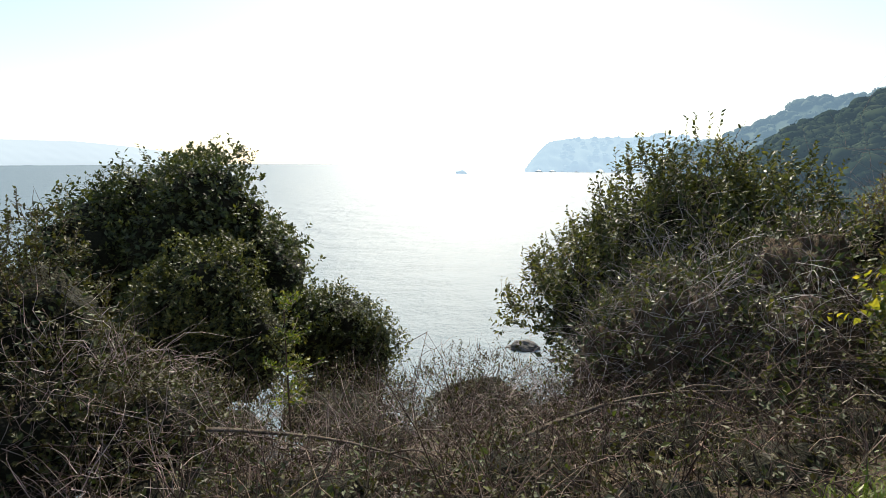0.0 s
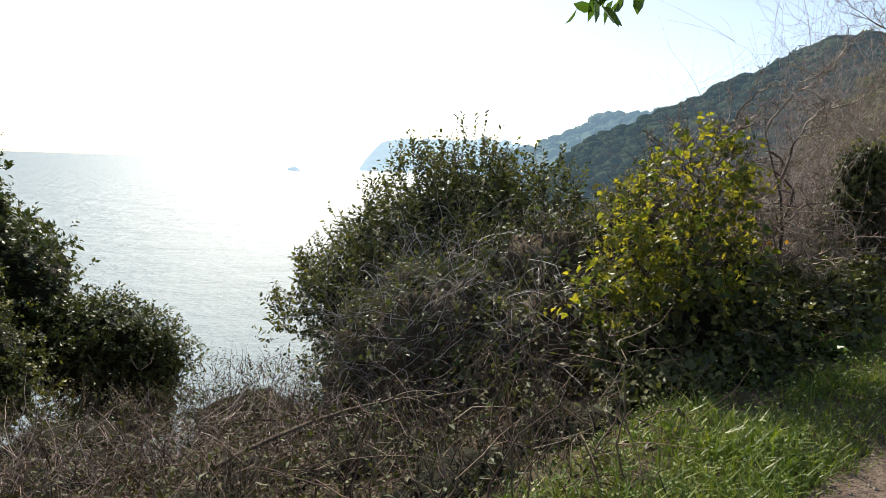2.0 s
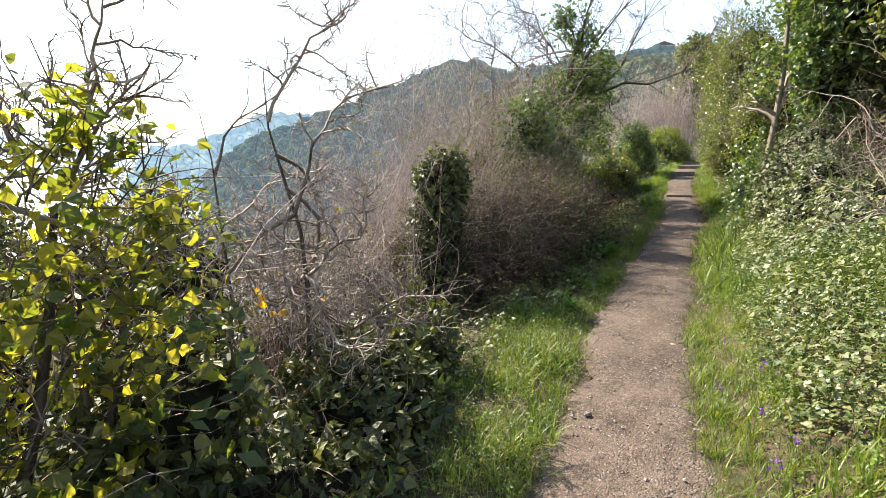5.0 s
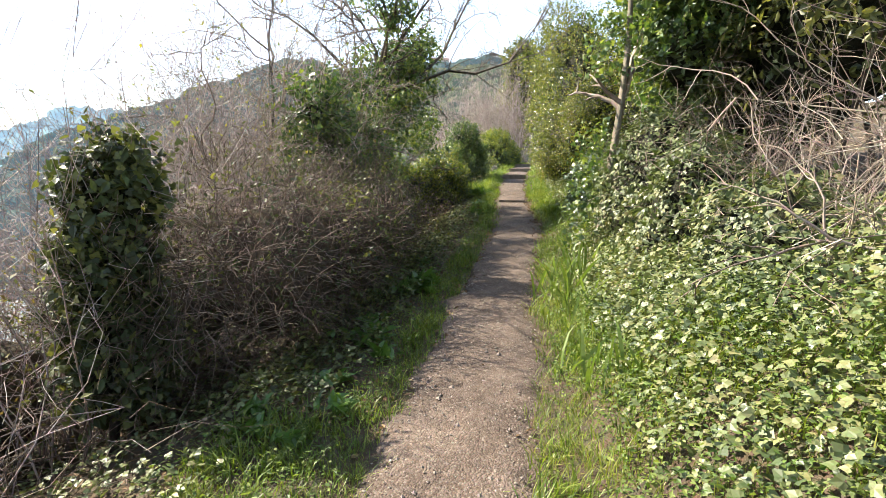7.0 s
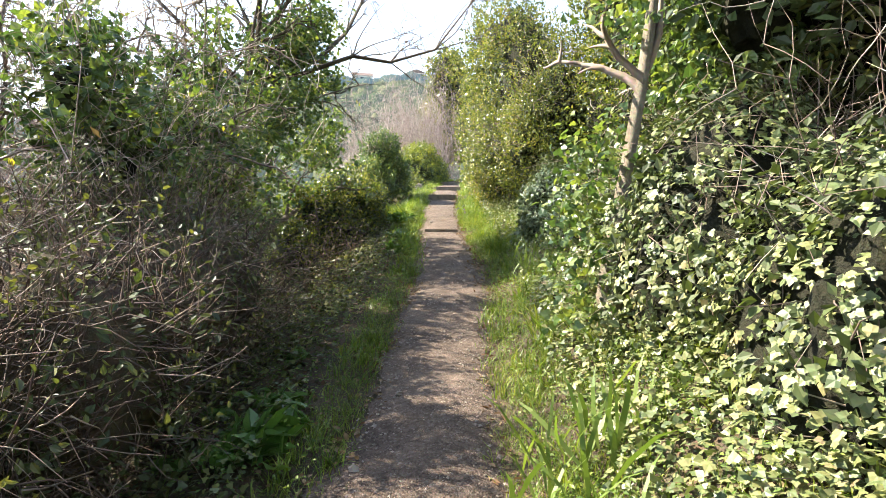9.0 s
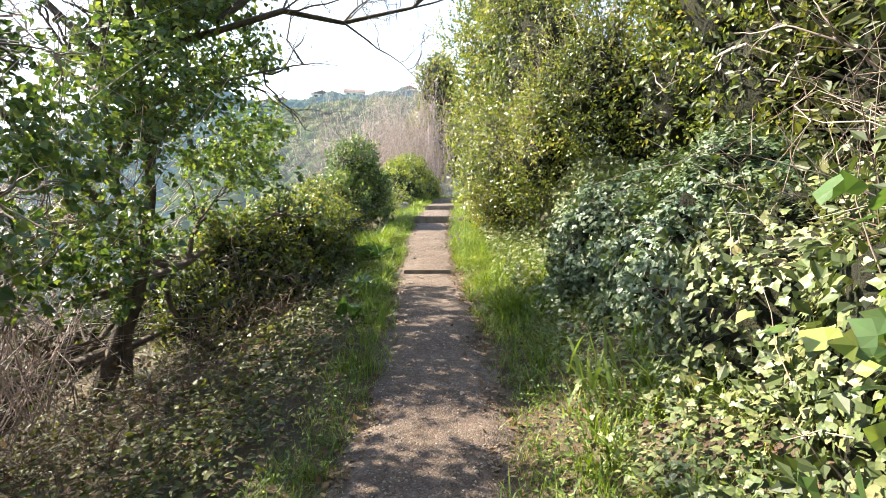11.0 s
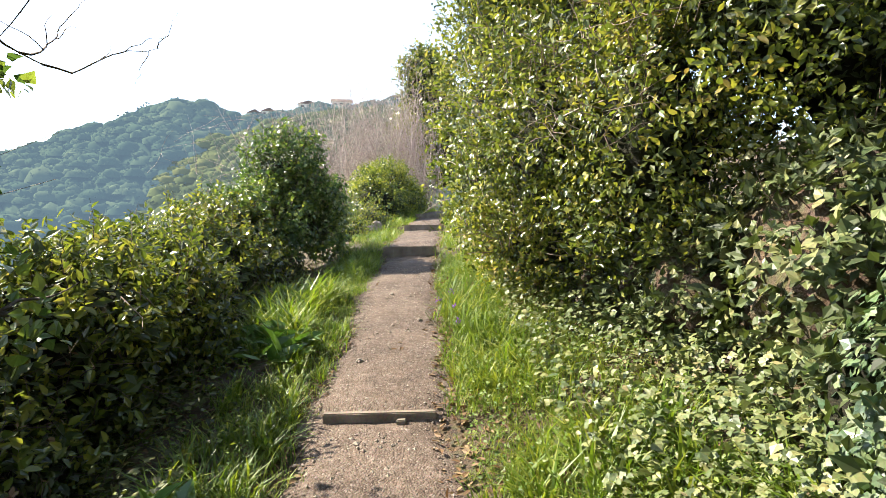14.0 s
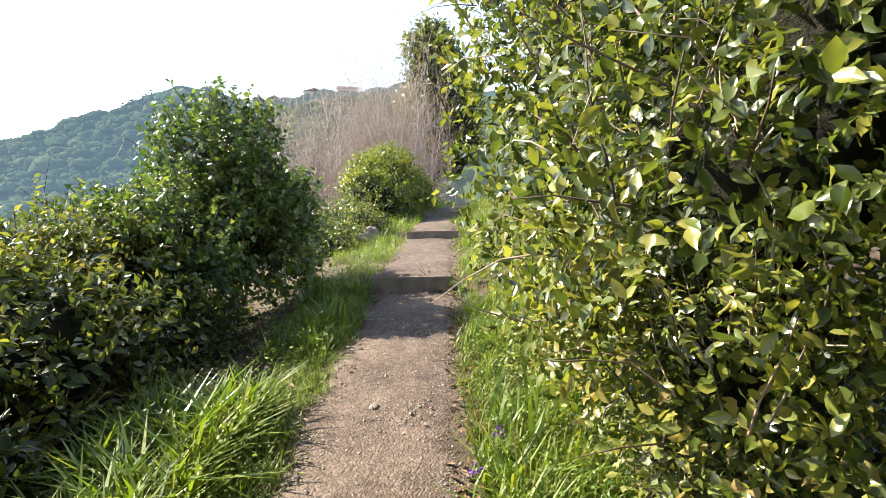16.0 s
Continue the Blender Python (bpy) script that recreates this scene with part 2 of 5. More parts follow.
def sea_material():
    m, nodes, links, bsdf = material("sea_water")
    # base colour lightened in place of haze over the water
    bsdf.inputs["Base Color"].default_value = (0.13, 0.19, 0.22, 1)
    bsdf.inputs["Roughness"].default_value, bsdf.inputs["IOR"].default_value = 0.5, 1.33
    small, large = noise_node(nodes, links, 0.9, 6.0, 0.65), noise_node(nodes, links, 0.05, 4.0)
    b = nodes.new("ShaderNodeBump")
    b.inputs["Strength"].default_value, b.inputs["Distance"].default_value = 0.6, 0.7
    links.new(small.outputs["Fac"], b.inputs["Height"])
    c = nodes.new("ShaderNodeBump")
    c.inputs["Strength"].default_value, c.inputs["Distance"].default_value = 0.6, 4.0
    links.new(large.outputs["Fac"], c.inputs["Height"])
    links.new(b.outputs[0], c.inputs["Normal"])
    links.new(c.outputs[0], bsdf.inputs["Normal"])
    return m


M_SEA = sea_material()
# haze is emitted by the land itself, stronger the farther it lies
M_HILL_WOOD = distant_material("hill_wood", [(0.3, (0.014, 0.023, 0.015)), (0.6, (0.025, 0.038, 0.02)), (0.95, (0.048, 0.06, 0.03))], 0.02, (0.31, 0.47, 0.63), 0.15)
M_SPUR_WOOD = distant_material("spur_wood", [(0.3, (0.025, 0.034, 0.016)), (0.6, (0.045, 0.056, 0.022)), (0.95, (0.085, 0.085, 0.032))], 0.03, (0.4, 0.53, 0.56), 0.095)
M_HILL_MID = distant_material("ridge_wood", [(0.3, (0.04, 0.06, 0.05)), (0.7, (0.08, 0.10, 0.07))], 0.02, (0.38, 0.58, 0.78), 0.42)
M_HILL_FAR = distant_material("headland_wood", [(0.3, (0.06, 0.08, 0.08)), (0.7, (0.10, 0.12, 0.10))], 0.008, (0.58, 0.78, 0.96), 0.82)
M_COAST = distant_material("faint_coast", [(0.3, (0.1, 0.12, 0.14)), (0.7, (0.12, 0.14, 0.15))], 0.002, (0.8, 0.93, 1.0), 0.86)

# ---- mesh helpers ----


def tri_mesh(name, verts, faces, mat, parent=None, smooth=False):
    """One mesh object from arrays of corners and triangles or quads."""
    verts, faces = np.asarray(verts, np.float32), np.asarray(faces, np.int32)
    k = faces.shape[1]
    me = bpy.data.meshes.new(name)
    me.vertices.add(len(verts))
    me.vertices.foreach_set("co", verts.ravel())
    me.loops.add(faces.size)
    me.loops.foreach_set("vertex_index", faces.ravel())
    me.polygons.add(len(faces))
    me.polygons.foreach_set("loop_start", np.arange(0, faces.size, k, dtype=np.int32))
    me.polygons.foreach_set("loop_total", np.full(len(faces), k, np.int32))
    me.polygons.foreach_set("use_smooth", np.full(len(faces), smooth))
    me.update(calc_edges=True)
    me.materials.append(mat)
    ob = new(name, me)
    if parent:
        ob.parent = parent
        ob.matrix_parent_inverse = Matrix.Translation(-parent.location)
    return ob


def part(name, bm, mat, parent, label=""):
    """Links a bmesh as one mesh object under a thing or a part."""
    me = bpy.data.meshes.new(name)
    bm.to_mesh(me)
    bm.free()
    me.materials.append(mat)
    ob = new(name, me)
    if parent:
        ob.parent = parent
        ob.matrix_parent_inverse = Matrix.Translation(-parent.location)
    return tagged(ob, label)


def thing(name, at, label, category, group=""):
    """An Empty at a thing's base, which carries its tags and its parts (built in world places)."""
    ob = new(name)
    ob.location = at
    return tagged(ob, label, category, group)


def unit(v):
    return v / np.maximum(np.linalg.norm(v, axis=-1, keepdims=True), 1e-9)


# leaf outlines: length along x, width along y, fold along z
OVAL = (np.array([(0, 0, 0), (0.3, 0.24, 0.07), (0.68, 0.2, 0.06), (1, 0, -0.05), (0.68, -0.2, 0.06), (0.3, -0.24, 0.07)]), np.array([(0, 3, 1), (1, 3, 2), (0, 5, 3), (5, 4, 3)]))
DIAMOND = (np.array([(0, 0, 0), (0.45, 0.26, 0.07), (1, 0, -0.04), (0.45, -0.26, 0.07)]), np.array([(0, 2, 1), (0, 3, 2)]))
IVY = (np.array([(0, 0, 0), (0.2, 0.46, 0.0), (0.55, 0.27, 0.06), (0.95, 0, -0.07), (0.55, -0.27, 0.06), (0.2, -0.46, 0.0)]), np.array([(0, 2, 1), (0, 3, 2), (0, 4, 3), (0, 5, 4)]))
WAVY = (np.array([(0, 0, 0), (0.26, 0.2, 0.08), (0.55, 0.26, 0.03), (0.8, 0.14, 0.07), (1, 0, -0.12), (0.78, -0.15, 0.02), (0.5, -0.25, 0.09), (0.22, -0.19, 0.03), (0.52, 0, -0.02)]), np.array([(0, 8, 1), (1, 8, 2), (2, 8, 3), (3, 8, 4), (4, 8, 5), (5, 8, 6), (6, 8, 7), (7, 8, 0)]))
BLADE = (np.array([(0, 0.02, 0), (0, -0.02, 0), (0.55, 0.019, 0.0), (0.55, -0.019, 0.0), (1.0, 0, -0.3)]), np.array([(0, 1, 3), (0, 3, 2), (2, 3, 4)]))
LOBED = (np.array([(0.08, 0, 0.02), (-0.06, 0.25, 0.0), (0.2, 0.46, -0.03), (0.4, 0.29, 0.02), (0.82, 0, -0.06), (0.4, -0.29, 0.03), (0.2, -0.46, -0.02), (-0.06, -0.25, 0.0)]), np.array([(0, 2, 1), (0, 3, 2), (0, 4, 3), (0, 5, 4), (0, 6, 5), (0, 7, 6)]))
CLUMP = (np.array([(-0.55, 0.05, -0.14), (0.0, 0.5, -0.05), (0.55, -0.05, -0.14), (0.0, -0.5, 0.12)]), np.array([(0, 3, 1), (1, 3, 2)]))


def place_leaves(p, d, n, size, outline):
    """Corners and triangles of leaves at p, pointing along d, facing n."""
    tv, tf = outline
    d = unit(d)
    n = unit(n - d * np.sum(n * d, -1, keepdims=True))
    y = np.cross(n, d)
    size = np.asarray(size).reshape(-1, 1, 1)
    v = p[:, None] + size * (tv[None, :, 0:1] * d[:, None] + tv[None, :, 1:2] * y[:, None] + tv[None, :, 2:3] * n[:, None])
    f = tf[None] + (np.arange(len(p)) * len(tv))[:, None, None]
    return v.reshape(-1, 3), f.reshape(-1, 3)


def tubes(lines, radii):
    """Three-sided stems along polylines (n, k, 3) with radii (n, k)."""
    n, k, _ = lines.shape
    along = unit(np.gradient(lines, axis=1))
    ref = np.where(np.abs(along[..., 2:3]) < 0.9, np.array([0, 0, 1.0]), np.array([1.0, 0, 0]))
    u = unit(np.cross(along, ref))
    w = np.cross(along, u)
    ang = np.arange(3) * 2.0944
    v = lines[:, :, None] + radii[:, :, None, None] * (np.cos(ang)[None, None, :, None] * u[:, :, None] + np.sin(ang)[None, None, :, None] * w[:, :, None])
    base = (np.arange(n) * k * 3)[:, None, None] + (np.arange(k - 1) * 3)[None, :, None]
    quads = []
    for a in range(3):
        b = (a + 1) % 3
        quads.append(np.stack([base + a, base + b, base + b + 3, base + a + 3], -1))
    return v.reshape(-1, 3), np.concatenate(quads, 2).reshape(-1, 4)


def merge(pieces):
    vs, fs, at = [], [], 0
    for v, f in pieces:
        vs.append(v)
        fs.append(f + at)
        at += len(v)
    return np.concatenate(vs), np.concatenate(fs)


def wander(p, d, length, k, bend, droop, rng):
    """Polylines that start at p, run along d and wander."""
    n = len(p)
    pts = [p]
    d = unit(d)
    step = np.asarray(length).reshape(-1, 1) / (k - 1)
    for _ in range(k - 1):
        d = unit(d + rng.normal(0, bend, (n, 3)) + np.array([0, 0, -droop]))
        pts.append(pts[-1] + d * step)
    return np.stack(pts, 1)


def stems(name, lines, r0, r1, mat, parent=None):
    k = lines.shape[1]
    rad = np.asarray(r0).reshape(-1, 1) * np.linspace(1, 0, k)[None] + np.asarray(r1).reshape(-1, 1) * np.linspace(0, 1, k)[None]
    rad = np.broadcast_to(rad, lines.shape[:2])
    return tri_mesh(name, *tubes(lines, rad), mat, parent, True)


def shell(lobes, n, rng, depth=0.35, low=-0.6, face=None):
    """Points and outward ways in the outer layer of a crown made of lobes (x, y, z, rx, ry, rz)."""
    lob = np.array(lobes, float)
    area = (lob[:, 3] * lob[:, 4] + lob[:, 4] * lob[:, 5] + lob[:, 3] * lob[:, 5])
    pts, ways, have = [], [], 0
    while have < n:
        m = int((n - have) * 1.6) + 50
        pick = rng.choice(len(lob), m, p=area / area.sum())
        u = unit(rng.normal(0, 1, (m, 3)))
        u = u[u[:, 2] > low]
        if face is not None:
            u = u[(u @ np.array(face) > -0.3) | (rng.random(len(u)) < 0.25)]     # the weather side grows thinner
        pick = pick[:len(u)]
        lump = 1 + 0.13 * np.sin(u[:, 0] * 5 + pick * 2.1) * np.sin(u[:, 1] * 6 + pick) + 0.08 * np.sin(u[:, 2] * 11 + u[:, 0] * 7 + pick * 3.3)
        fac = (1 - depth * rng.random(len(u)) ** 1.7) * lump
        p = lob[pick, :3] + u * lob[pick, 3:] * fac[:, None]
        ok = np.ones(len(u), bool)
        for j in range(len(lob)):
            q = np.sum(((p - lob[j, :3]) / lob[j, 3:]) ** 2, 1)
            ok &= (q > 0.5) | (pick == j)
        pts.append(p[ok])
        ways.append(unit(u[ok] / lob[pick[ok], 3:]))
        have += int(ok.sum())
    return np.concatenate(pts)[:n], np.concatenate(ways)[:n]


def lumpy(lobes, rng, n=5, small=(0.3, 0.52)):
    """The lobes with smaller ones budding from them, for an uneven outline."""
    out = list(lobes)
    for x, y, z, rx, ry, rz in lobes:
        for u in unit(rng.normal(0, 1, (n, 3)) + np.array([0, 0, 0.35])):
            k = rng.uniform(*small)
            out.append((x + u[0] * rx * 0.85, y + u[1] * ry * 0.85, z + u[2] * rz * 0.85, rx * k, ry * k, rz * k))
    return out


def sprigs(p, way, per, size, reach, outline, rng, up=0.45, face_up=0.6, hang=0.0):
    """Leaves in sprigs: each sprig at p grows outwards along way and carries per leaves."""
    n = len(p)
    d = unit(way * 0.8 + np.array([0, 0, up]) + rng.normal(0, 0.45, (n, 3)))
    t = np.linspace(0.15, 1, per)[None, :, None]
    base = (p[:, None] + d[:, None] * t * reach * (0.6 + 0.8 * rng.random((n, 1, 1)))).reshape(-1, 3)
    side = rng.normal(0, 1, (n * per, 3))
    dd = np.repeat(d, per, 0)
    ld = unit(dd * 0.55 + unit(side - dd * np.sum(side * dd, -1, keepdims=True)))
    ld = unit(ld + np.array([0, 0, -0.55 * hang]))
    nn = unit(np.repeat(way, per, 0) * (0.7 + hang) + np.array([0, 0, face_up]) + rng.normal(0, 0.5 - 0.32 * hang, (n * per, 3)))
    s = size * (0.6 + 0.7 * rng.random(n * per))
    return place_leaves(base, ld, nn, s, outline)


def shoots(p, way, per, size, length, outline, rng):
    """Upright leafy shoots: their leaves, and the lines of their stems."""
    n = len(p)
    lines = wander(p - way * 0.05, way, length * rng.uniform(0.5, 1.2, n), 4, 0.12, -0.03, rng)
    t = np.linspace(0.3, 2.95, per)
    lo = t.astype(int)
    fr = (t - lo)[None, :, None]
    base = (lines[:, lo] * (1 - fr) + lines[:, lo + 1] * fr).reshape(-1, 3)
    along = np.repeat(unit(lines[:, -1] - lines[:, 0]), per, 0)
    side = rng.normal(0, 1, base.shape)
    ld = unit(along * 0.8 + unit(side - along * np.sum(side * along, -1, keepdims=True)))
    return place_leaves(base, ld, along * 0.5 + rng.normal(0, 0.6, base.shape), size * rng.uniform(0.6, 1.1, len(base)), outline), lines


def lump_core(name, lobes, mat, parent, scale=0.72, detail=3):
    """Lumpy bodies within a shrub's leaves, added to block light in place of its shaded inside."""
    pieces = []
    bm = bmesh.new()
    bmesh.ops.create_icosphere(bm, subdivisions=detail, radius=1)
    bm.verts.ensure_lookup_table()
    base = np.array([v.co[:] for v in bm.verts])
    faces = np.array([[v.index for v in f.verts] for f in bm.faces])
    bm.free()
    for i, (x, y, z, rx, ry, rz) in enumerate(lobes):
        lump = 1 + 0.16 * np.sin(base[:, 0] * 6 + i) * np.sin(base[:, 1] * 7 + 2 * i) + 0.1 * np.sin(base[:, 2] * 13 + base[:, 0] * 9)
        pieces.append((base * lump[:, None] * np.array([rx, ry, rz]) * scale + np.array([x, y, z]), faces))
    return tri_mesh(name, *merge(pieces), mat, parent, True)


def branch_tree(base, top, r0, forks, levels, rng, spread=0.7, bend=0.12, droop=0.0, ratio=0.62):
    """A tapering limb system: list of (lines, r0, r1) by level, from base to top with forks at each level."""
    base, top = np.array(base, float), np.array(top, float)
    length = np.linalg.norm(top - base)
    k = 9
    trunk = wander(base[None], (top - base)[None], length, k, bend * 0.6, droop * 0.3, rng)
    trunk = trunk + np.linspace(0, 1, k)[None, :, None] * (top - trunk[0, -1])
    out = [(trunk, np.array([r0]), np.array([r0 * 0.14]))]
    lines, rad = trunk, np.array([r0])
    for level in range(levels):
        n = len(lines)
        at = 0.25 + 0.75 * rng.random((n, forks))
        idx = at * (k - 1)
        lo = np.clip(idx.astype(int), 0, k - 2)
        fr = (idx - lo)[..., None]
        rows = np.arange(n)[:, None]
        p = lines[rows, lo] * (1 - fr) + lines[rows, lo + 1] * fr
        along = unit(lines[rows, lo + 1] - lines[rows, lo])
        d = unit(along * (1 - spread * 0.4) + rng.normal(0, spread, p.shape) + np.array([0, 0, 0.12]))
        length = length * ratio
        ln = (length * (0.55 + 0.7 * rng.random(n * forks)))
        kids = wander(p.reshape(-1, 3), d.reshape(-1, 3), ln, k, bend * 1.6, droop, rng)
        r = np.repeat(rad * 0.5, forks)
        out.append((kids, r, r * 0.25))
        lines, rad = kids, r
    return out


def limb_mesh(name, levels, mat, parent):
    pieces = []
    for lines, a, b in levels:
        k = lines.shape[1]
        t = np.linspace(0, 1, k)[None]
        pieces.append(tubes(lines, a[:, None] * (1 - t) + b[:, None] * t))
    return tri_mesh(name, *merge(pieces), mat, parent, True)

# ---- ground, path, sea ----
SEA = -30.0
# the path's middle line: x, y, height, half width
LINE = np.array([(-40, -20, -0.4, 0.4), (-12, -6.2, -0.2, 0.42), (-6, -3.0, -0.12, 0.45), (0, -0.1, -0.06, 0.5), (3, 1.38, -0.05, 0.46), (4.5, 2.04, -0.04, 0.43), (5.8, 2.52, 0.0, 0.42), (7.4, 3.17, 0.10, 0.4),
                 (9.3, 3.8, 0.23, 0.4), (11, 4.23, 0.32, 0.41), (13.2, 4.86, 0.47, 0.4), (17, 5.76, 0.87, 0.43), (19.93, 6.83, 1.17, 0.43), (20.0, 6.86, 1.225, 0.4), (22.5, 7.6, 1.57, 0.42), (24.95, 8.32, 1.82, 0.42),
                 (25.1, 8.36, 1.96, 0.42), (28.9, 9.3, 2.18, 0.44), (29.05, 9.35, 2.30, 0.42), (33.4, 10.45, 2.54, 0.45), (33.55, 10.5, 2.66, 0.45), (38, 11.2, 2.9, 0.45), (44, 11.0, 3.2, 0.45), (80, 12, 5, 0.45)])
BANK = np.array([(-40, 0.4), (0, 0.3), (3, 0.45), (6, 0.8), (9, 1.0), (16, 0.95), (18.5, 0.5), (21, 0.35), (30, 0.6), (80, 1.0)])


def line_y(x):
    return np.interp(x, LINE[:, 0], LINE[:, 1])


def line_z(x):
    return np.interp(x, LINE[:, 0], LINE[:, 2])


def half_width(x):
    return np.interp(x, LINE[:, 0], LINE[:, 3])


def rough(x, y, s, a):
    return a * (np.sin(x * s + 1.3 * np.sin(y * s * 0.7)) * np.sin(y * s * 1.1 + 0.8 * np.sin(x * s * 0.6)))


def ground_z(x, y):
    """Height of the ground: level on the path, a bank on the landward side, a slope to the sea on the other."""
    x, y = np.asarray(x, float), np.asarray(y, float)
    d = (y - line_y(x)) * 0.945
    z = line_z(x)
    sea_side = np.interp(d, [0, 0.5, 0.62, 1.3, 2.2, 8, 60, 100, 5000], [-0.04, -0.04, -0.02, -0.10, -0.42, -2.6, -36, -60, -64])
    land = np.interp(-d, [0, 0.5, 0.75, 1.25, 1.9, 2.6], [-0.04, -0.02, 0.1, 0.55, 0.95, 1.05]) * np.interp(x, BANK[:, 0], BANK[:, 1]) + np.interp(-d, [0, 2.6, 14, 60, 5000], [0, 0.0, 2.2, 6, 40])
    off = np.clip((np.abs(d) - 0.5) / 1.0, 0, 1)
    near = np.clip(1.2 - np.abs(d) / 80, 0.0, 1)
    return z + np.where(d > 0, sea_side, land) + off * near * (rough(x, y, 1.9, 0.05) + rough(x, y, 5.3, 0.02)) + off * (1 - off * 0.2) * near * rough(x, y, 0.35, 0.12) * np.clip(np.abs(d) / 4, 0, 1)


def grid_mesh(name, xs, ys, zfun, mat, shear=False):
    gx, gd = np.meshgrid(xs, ys, indexing="ij")
    gy = gd + line_y(gx) if shear else gd
    v = np.stack([gx, gy, zfun(gx, gy)], -1).reshape(-1, 3)
    a = (np.arange(len(xs) - 1)[:, None] * len(ys) + np.arange(len(ys) - 1)[None]).ravel()
    return tri_mesh(name, v, np.stack([a, a + len(ys), a + len(ys) + 1, a + 1], -1), mat, None, True)


far = np.geomspace(46, 4600, 14)
gx = np.concatenate([-far[::-1], np.arange(-40, -6, 1.0), np.arange(-6, 46, 0.22), far])
gd = np.concatenate([-np.geomspace(6, 4600, 22)[::-1], np.arange(-5.6, 5.6, 0.14), np.geomspace(6, 4600, 26)])
tagged(grid_mesh("ground", gx, gd, ground_z, M_EARTH, True), "brown earth slope falling from the path to the sea", "ground", kind="structure")
px = np.arange(-12, 44, 0.07)
cross = np.linspace(-1, 1, 13)
gxx = np.repeat(px[:, None], 13, 1)
wob = 0.05 * np.sin(px * 2.3) + 0.03 * np.sin(px * 7.1) + 0.035 * np.sin(px * 1.1 + 1.7)
ragged = np.stack([0.07 * np.sin(px * k + a) + 0.05 * np.sin(px * k * 2.7 + 2 * a) + 0.04 * np.sin(px * k * 6.1 + a) for k, a in ((3.1, 0.4), (3.7, 2.2))], -1)
side = np.where(cross[None] < 0, ragged[:, :1], ragged[:, 1:])
pd = cross[None] * (half_width(px) * 1.07)[:, None] * (1 + side * np.abs(cross[None])) + wob[:, None]
pyy = line_y(gxx) + pd / 0.945
pz = line_z(gxx) + 0.02 - 0.05 * np.abs(cross[None]) ** 4 + rough(gxx, pyy, 6.0, 0.008) + rough(gxx, pyy, 17.0, 0.004)
a = (np.arange(len(px) - 1)[:, None] * 13 + np.arange(12)[None]).ravel()
tagged(tri_mesh("path", np.stack([gxx, pyy, pz], -1).reshape(-1, 3), np.stack([a, a + 13, a + 14, a + 1], -1), M_GRAVEL, None, True), "narrow trodden path of brownish pink gravel and earth", "path", kind="structure")
sea_v = np.array([(-4800, -100, SEA), (4800, -100, SEA), (4800, 4900, SEA), (-4800, 4900, SEA)])
tagged(tri_mesh("water", sea_v, np.array([(0, 1, 2, 3)]), M_SEA), "calm pale blue sea glittering in the sun", "sea", kind="structure")


# ---- far land ----
def ridge_z(az, table):
    t = np.array(table)
    return np.interp(az, t[:, 0], t[:, 1])


def far_hill(name, table, r_foot, r_top, mat, label, lump, steps=160, bands=26):
    """A hill flank seen over the sea: rises from its foot at r_foot to a crest whose height angle follows the table."""
    az = np.linspace(table[0][0], table[-1][0], steps)
    t = np.linspace(0, 1, bands)
    A, T = np.meshgrid(az, t, indexing="ij")
    R = r_foot + (r_top - r_foot) * T
    top = r_top * np.tan(np.radians(ridge_z(A, table))) + 1.45
    Z = SEA + (top - SEA) * T ** 0.8
    Z = Z + lump * (np.sin(A * 2.1 + T * 7) * np.sin(A * 0.9 - T * 11) + 0.6 * np.sin(A * 5.3 + T * 17)) * (0.25 + 0.75 * (1 - T))
    v = np.stack([R * np.sin(np.radians(A)), R * np.cos(np.radians(A)), Z], -1).reshape(-1, 3)
    a = (np.arange(steps - 1)[:, None] * bands + np.arange(bands - 1)[None]).ravel()
    ob = tri_mesh(name, v, np.stack([a, a + bands, a + bands + 1, a + 1], -1), mat, None, True)
    return tagged(ob, label, "hill", kind="structure"), (az, t, table, r_foot, r_top, lump)


HILL = [(26.5, -4.8), (27.2, -2.4), (28.5, -0.2), (32, 2.6), (34.6, 3.4), (37, 4.6), (39.5, 5.6), (41.4, 6.2), (42.8, 7.3), (44.8, 7.9), (47, 9.0), (48.5, 9.6), (49.6, 10.3), (51.0, 10.6), (52.3, 10.5), (53.7, 10.1), (56, 9.6), (58, 9.9), (61.6, 10.8), (65, 11.2), (69, 11.7), (80, 12.0), (100, 12.2)]
SPUR = [(44.5, -3.0), (46, 0.0), (48.2, 3.2), (49.7, 4.9), (52, 6.7), (55, 7.7), (58.5, 9.1), (62, 10.0), (65, 10.6), (70, 11.0), (80, 11.4), (100, 11.6)]
RIDGE = [(20, -2), (23, 1.0), (25.5, 1.5), (27, 2.0), (29, 3.0), (31, 4.0), (33.2, 5.0), (34.5, 4.9), (37, 5.2), (42, 5.6)]
HEAD = [(8.3, -1.0), (8.8, -0.2), (9.6, 0.9), (10.6, 1.75), (12, 2.05), (15, 2.15), (19, 2.2), (21.5, 2.35), (24, 2.0), (26, 1.7), (30, 1.6), (36, 1.5)]
COAST = [(-60, 1.6), (-40, 1.7), (-33, 1.6), (-29, 1.2), (-25, 0.6), (-22, 0.2)]
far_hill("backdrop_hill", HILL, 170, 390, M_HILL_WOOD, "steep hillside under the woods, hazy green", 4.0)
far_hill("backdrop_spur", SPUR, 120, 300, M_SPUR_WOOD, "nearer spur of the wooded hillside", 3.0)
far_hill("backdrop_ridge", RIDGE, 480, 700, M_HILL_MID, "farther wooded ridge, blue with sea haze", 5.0)
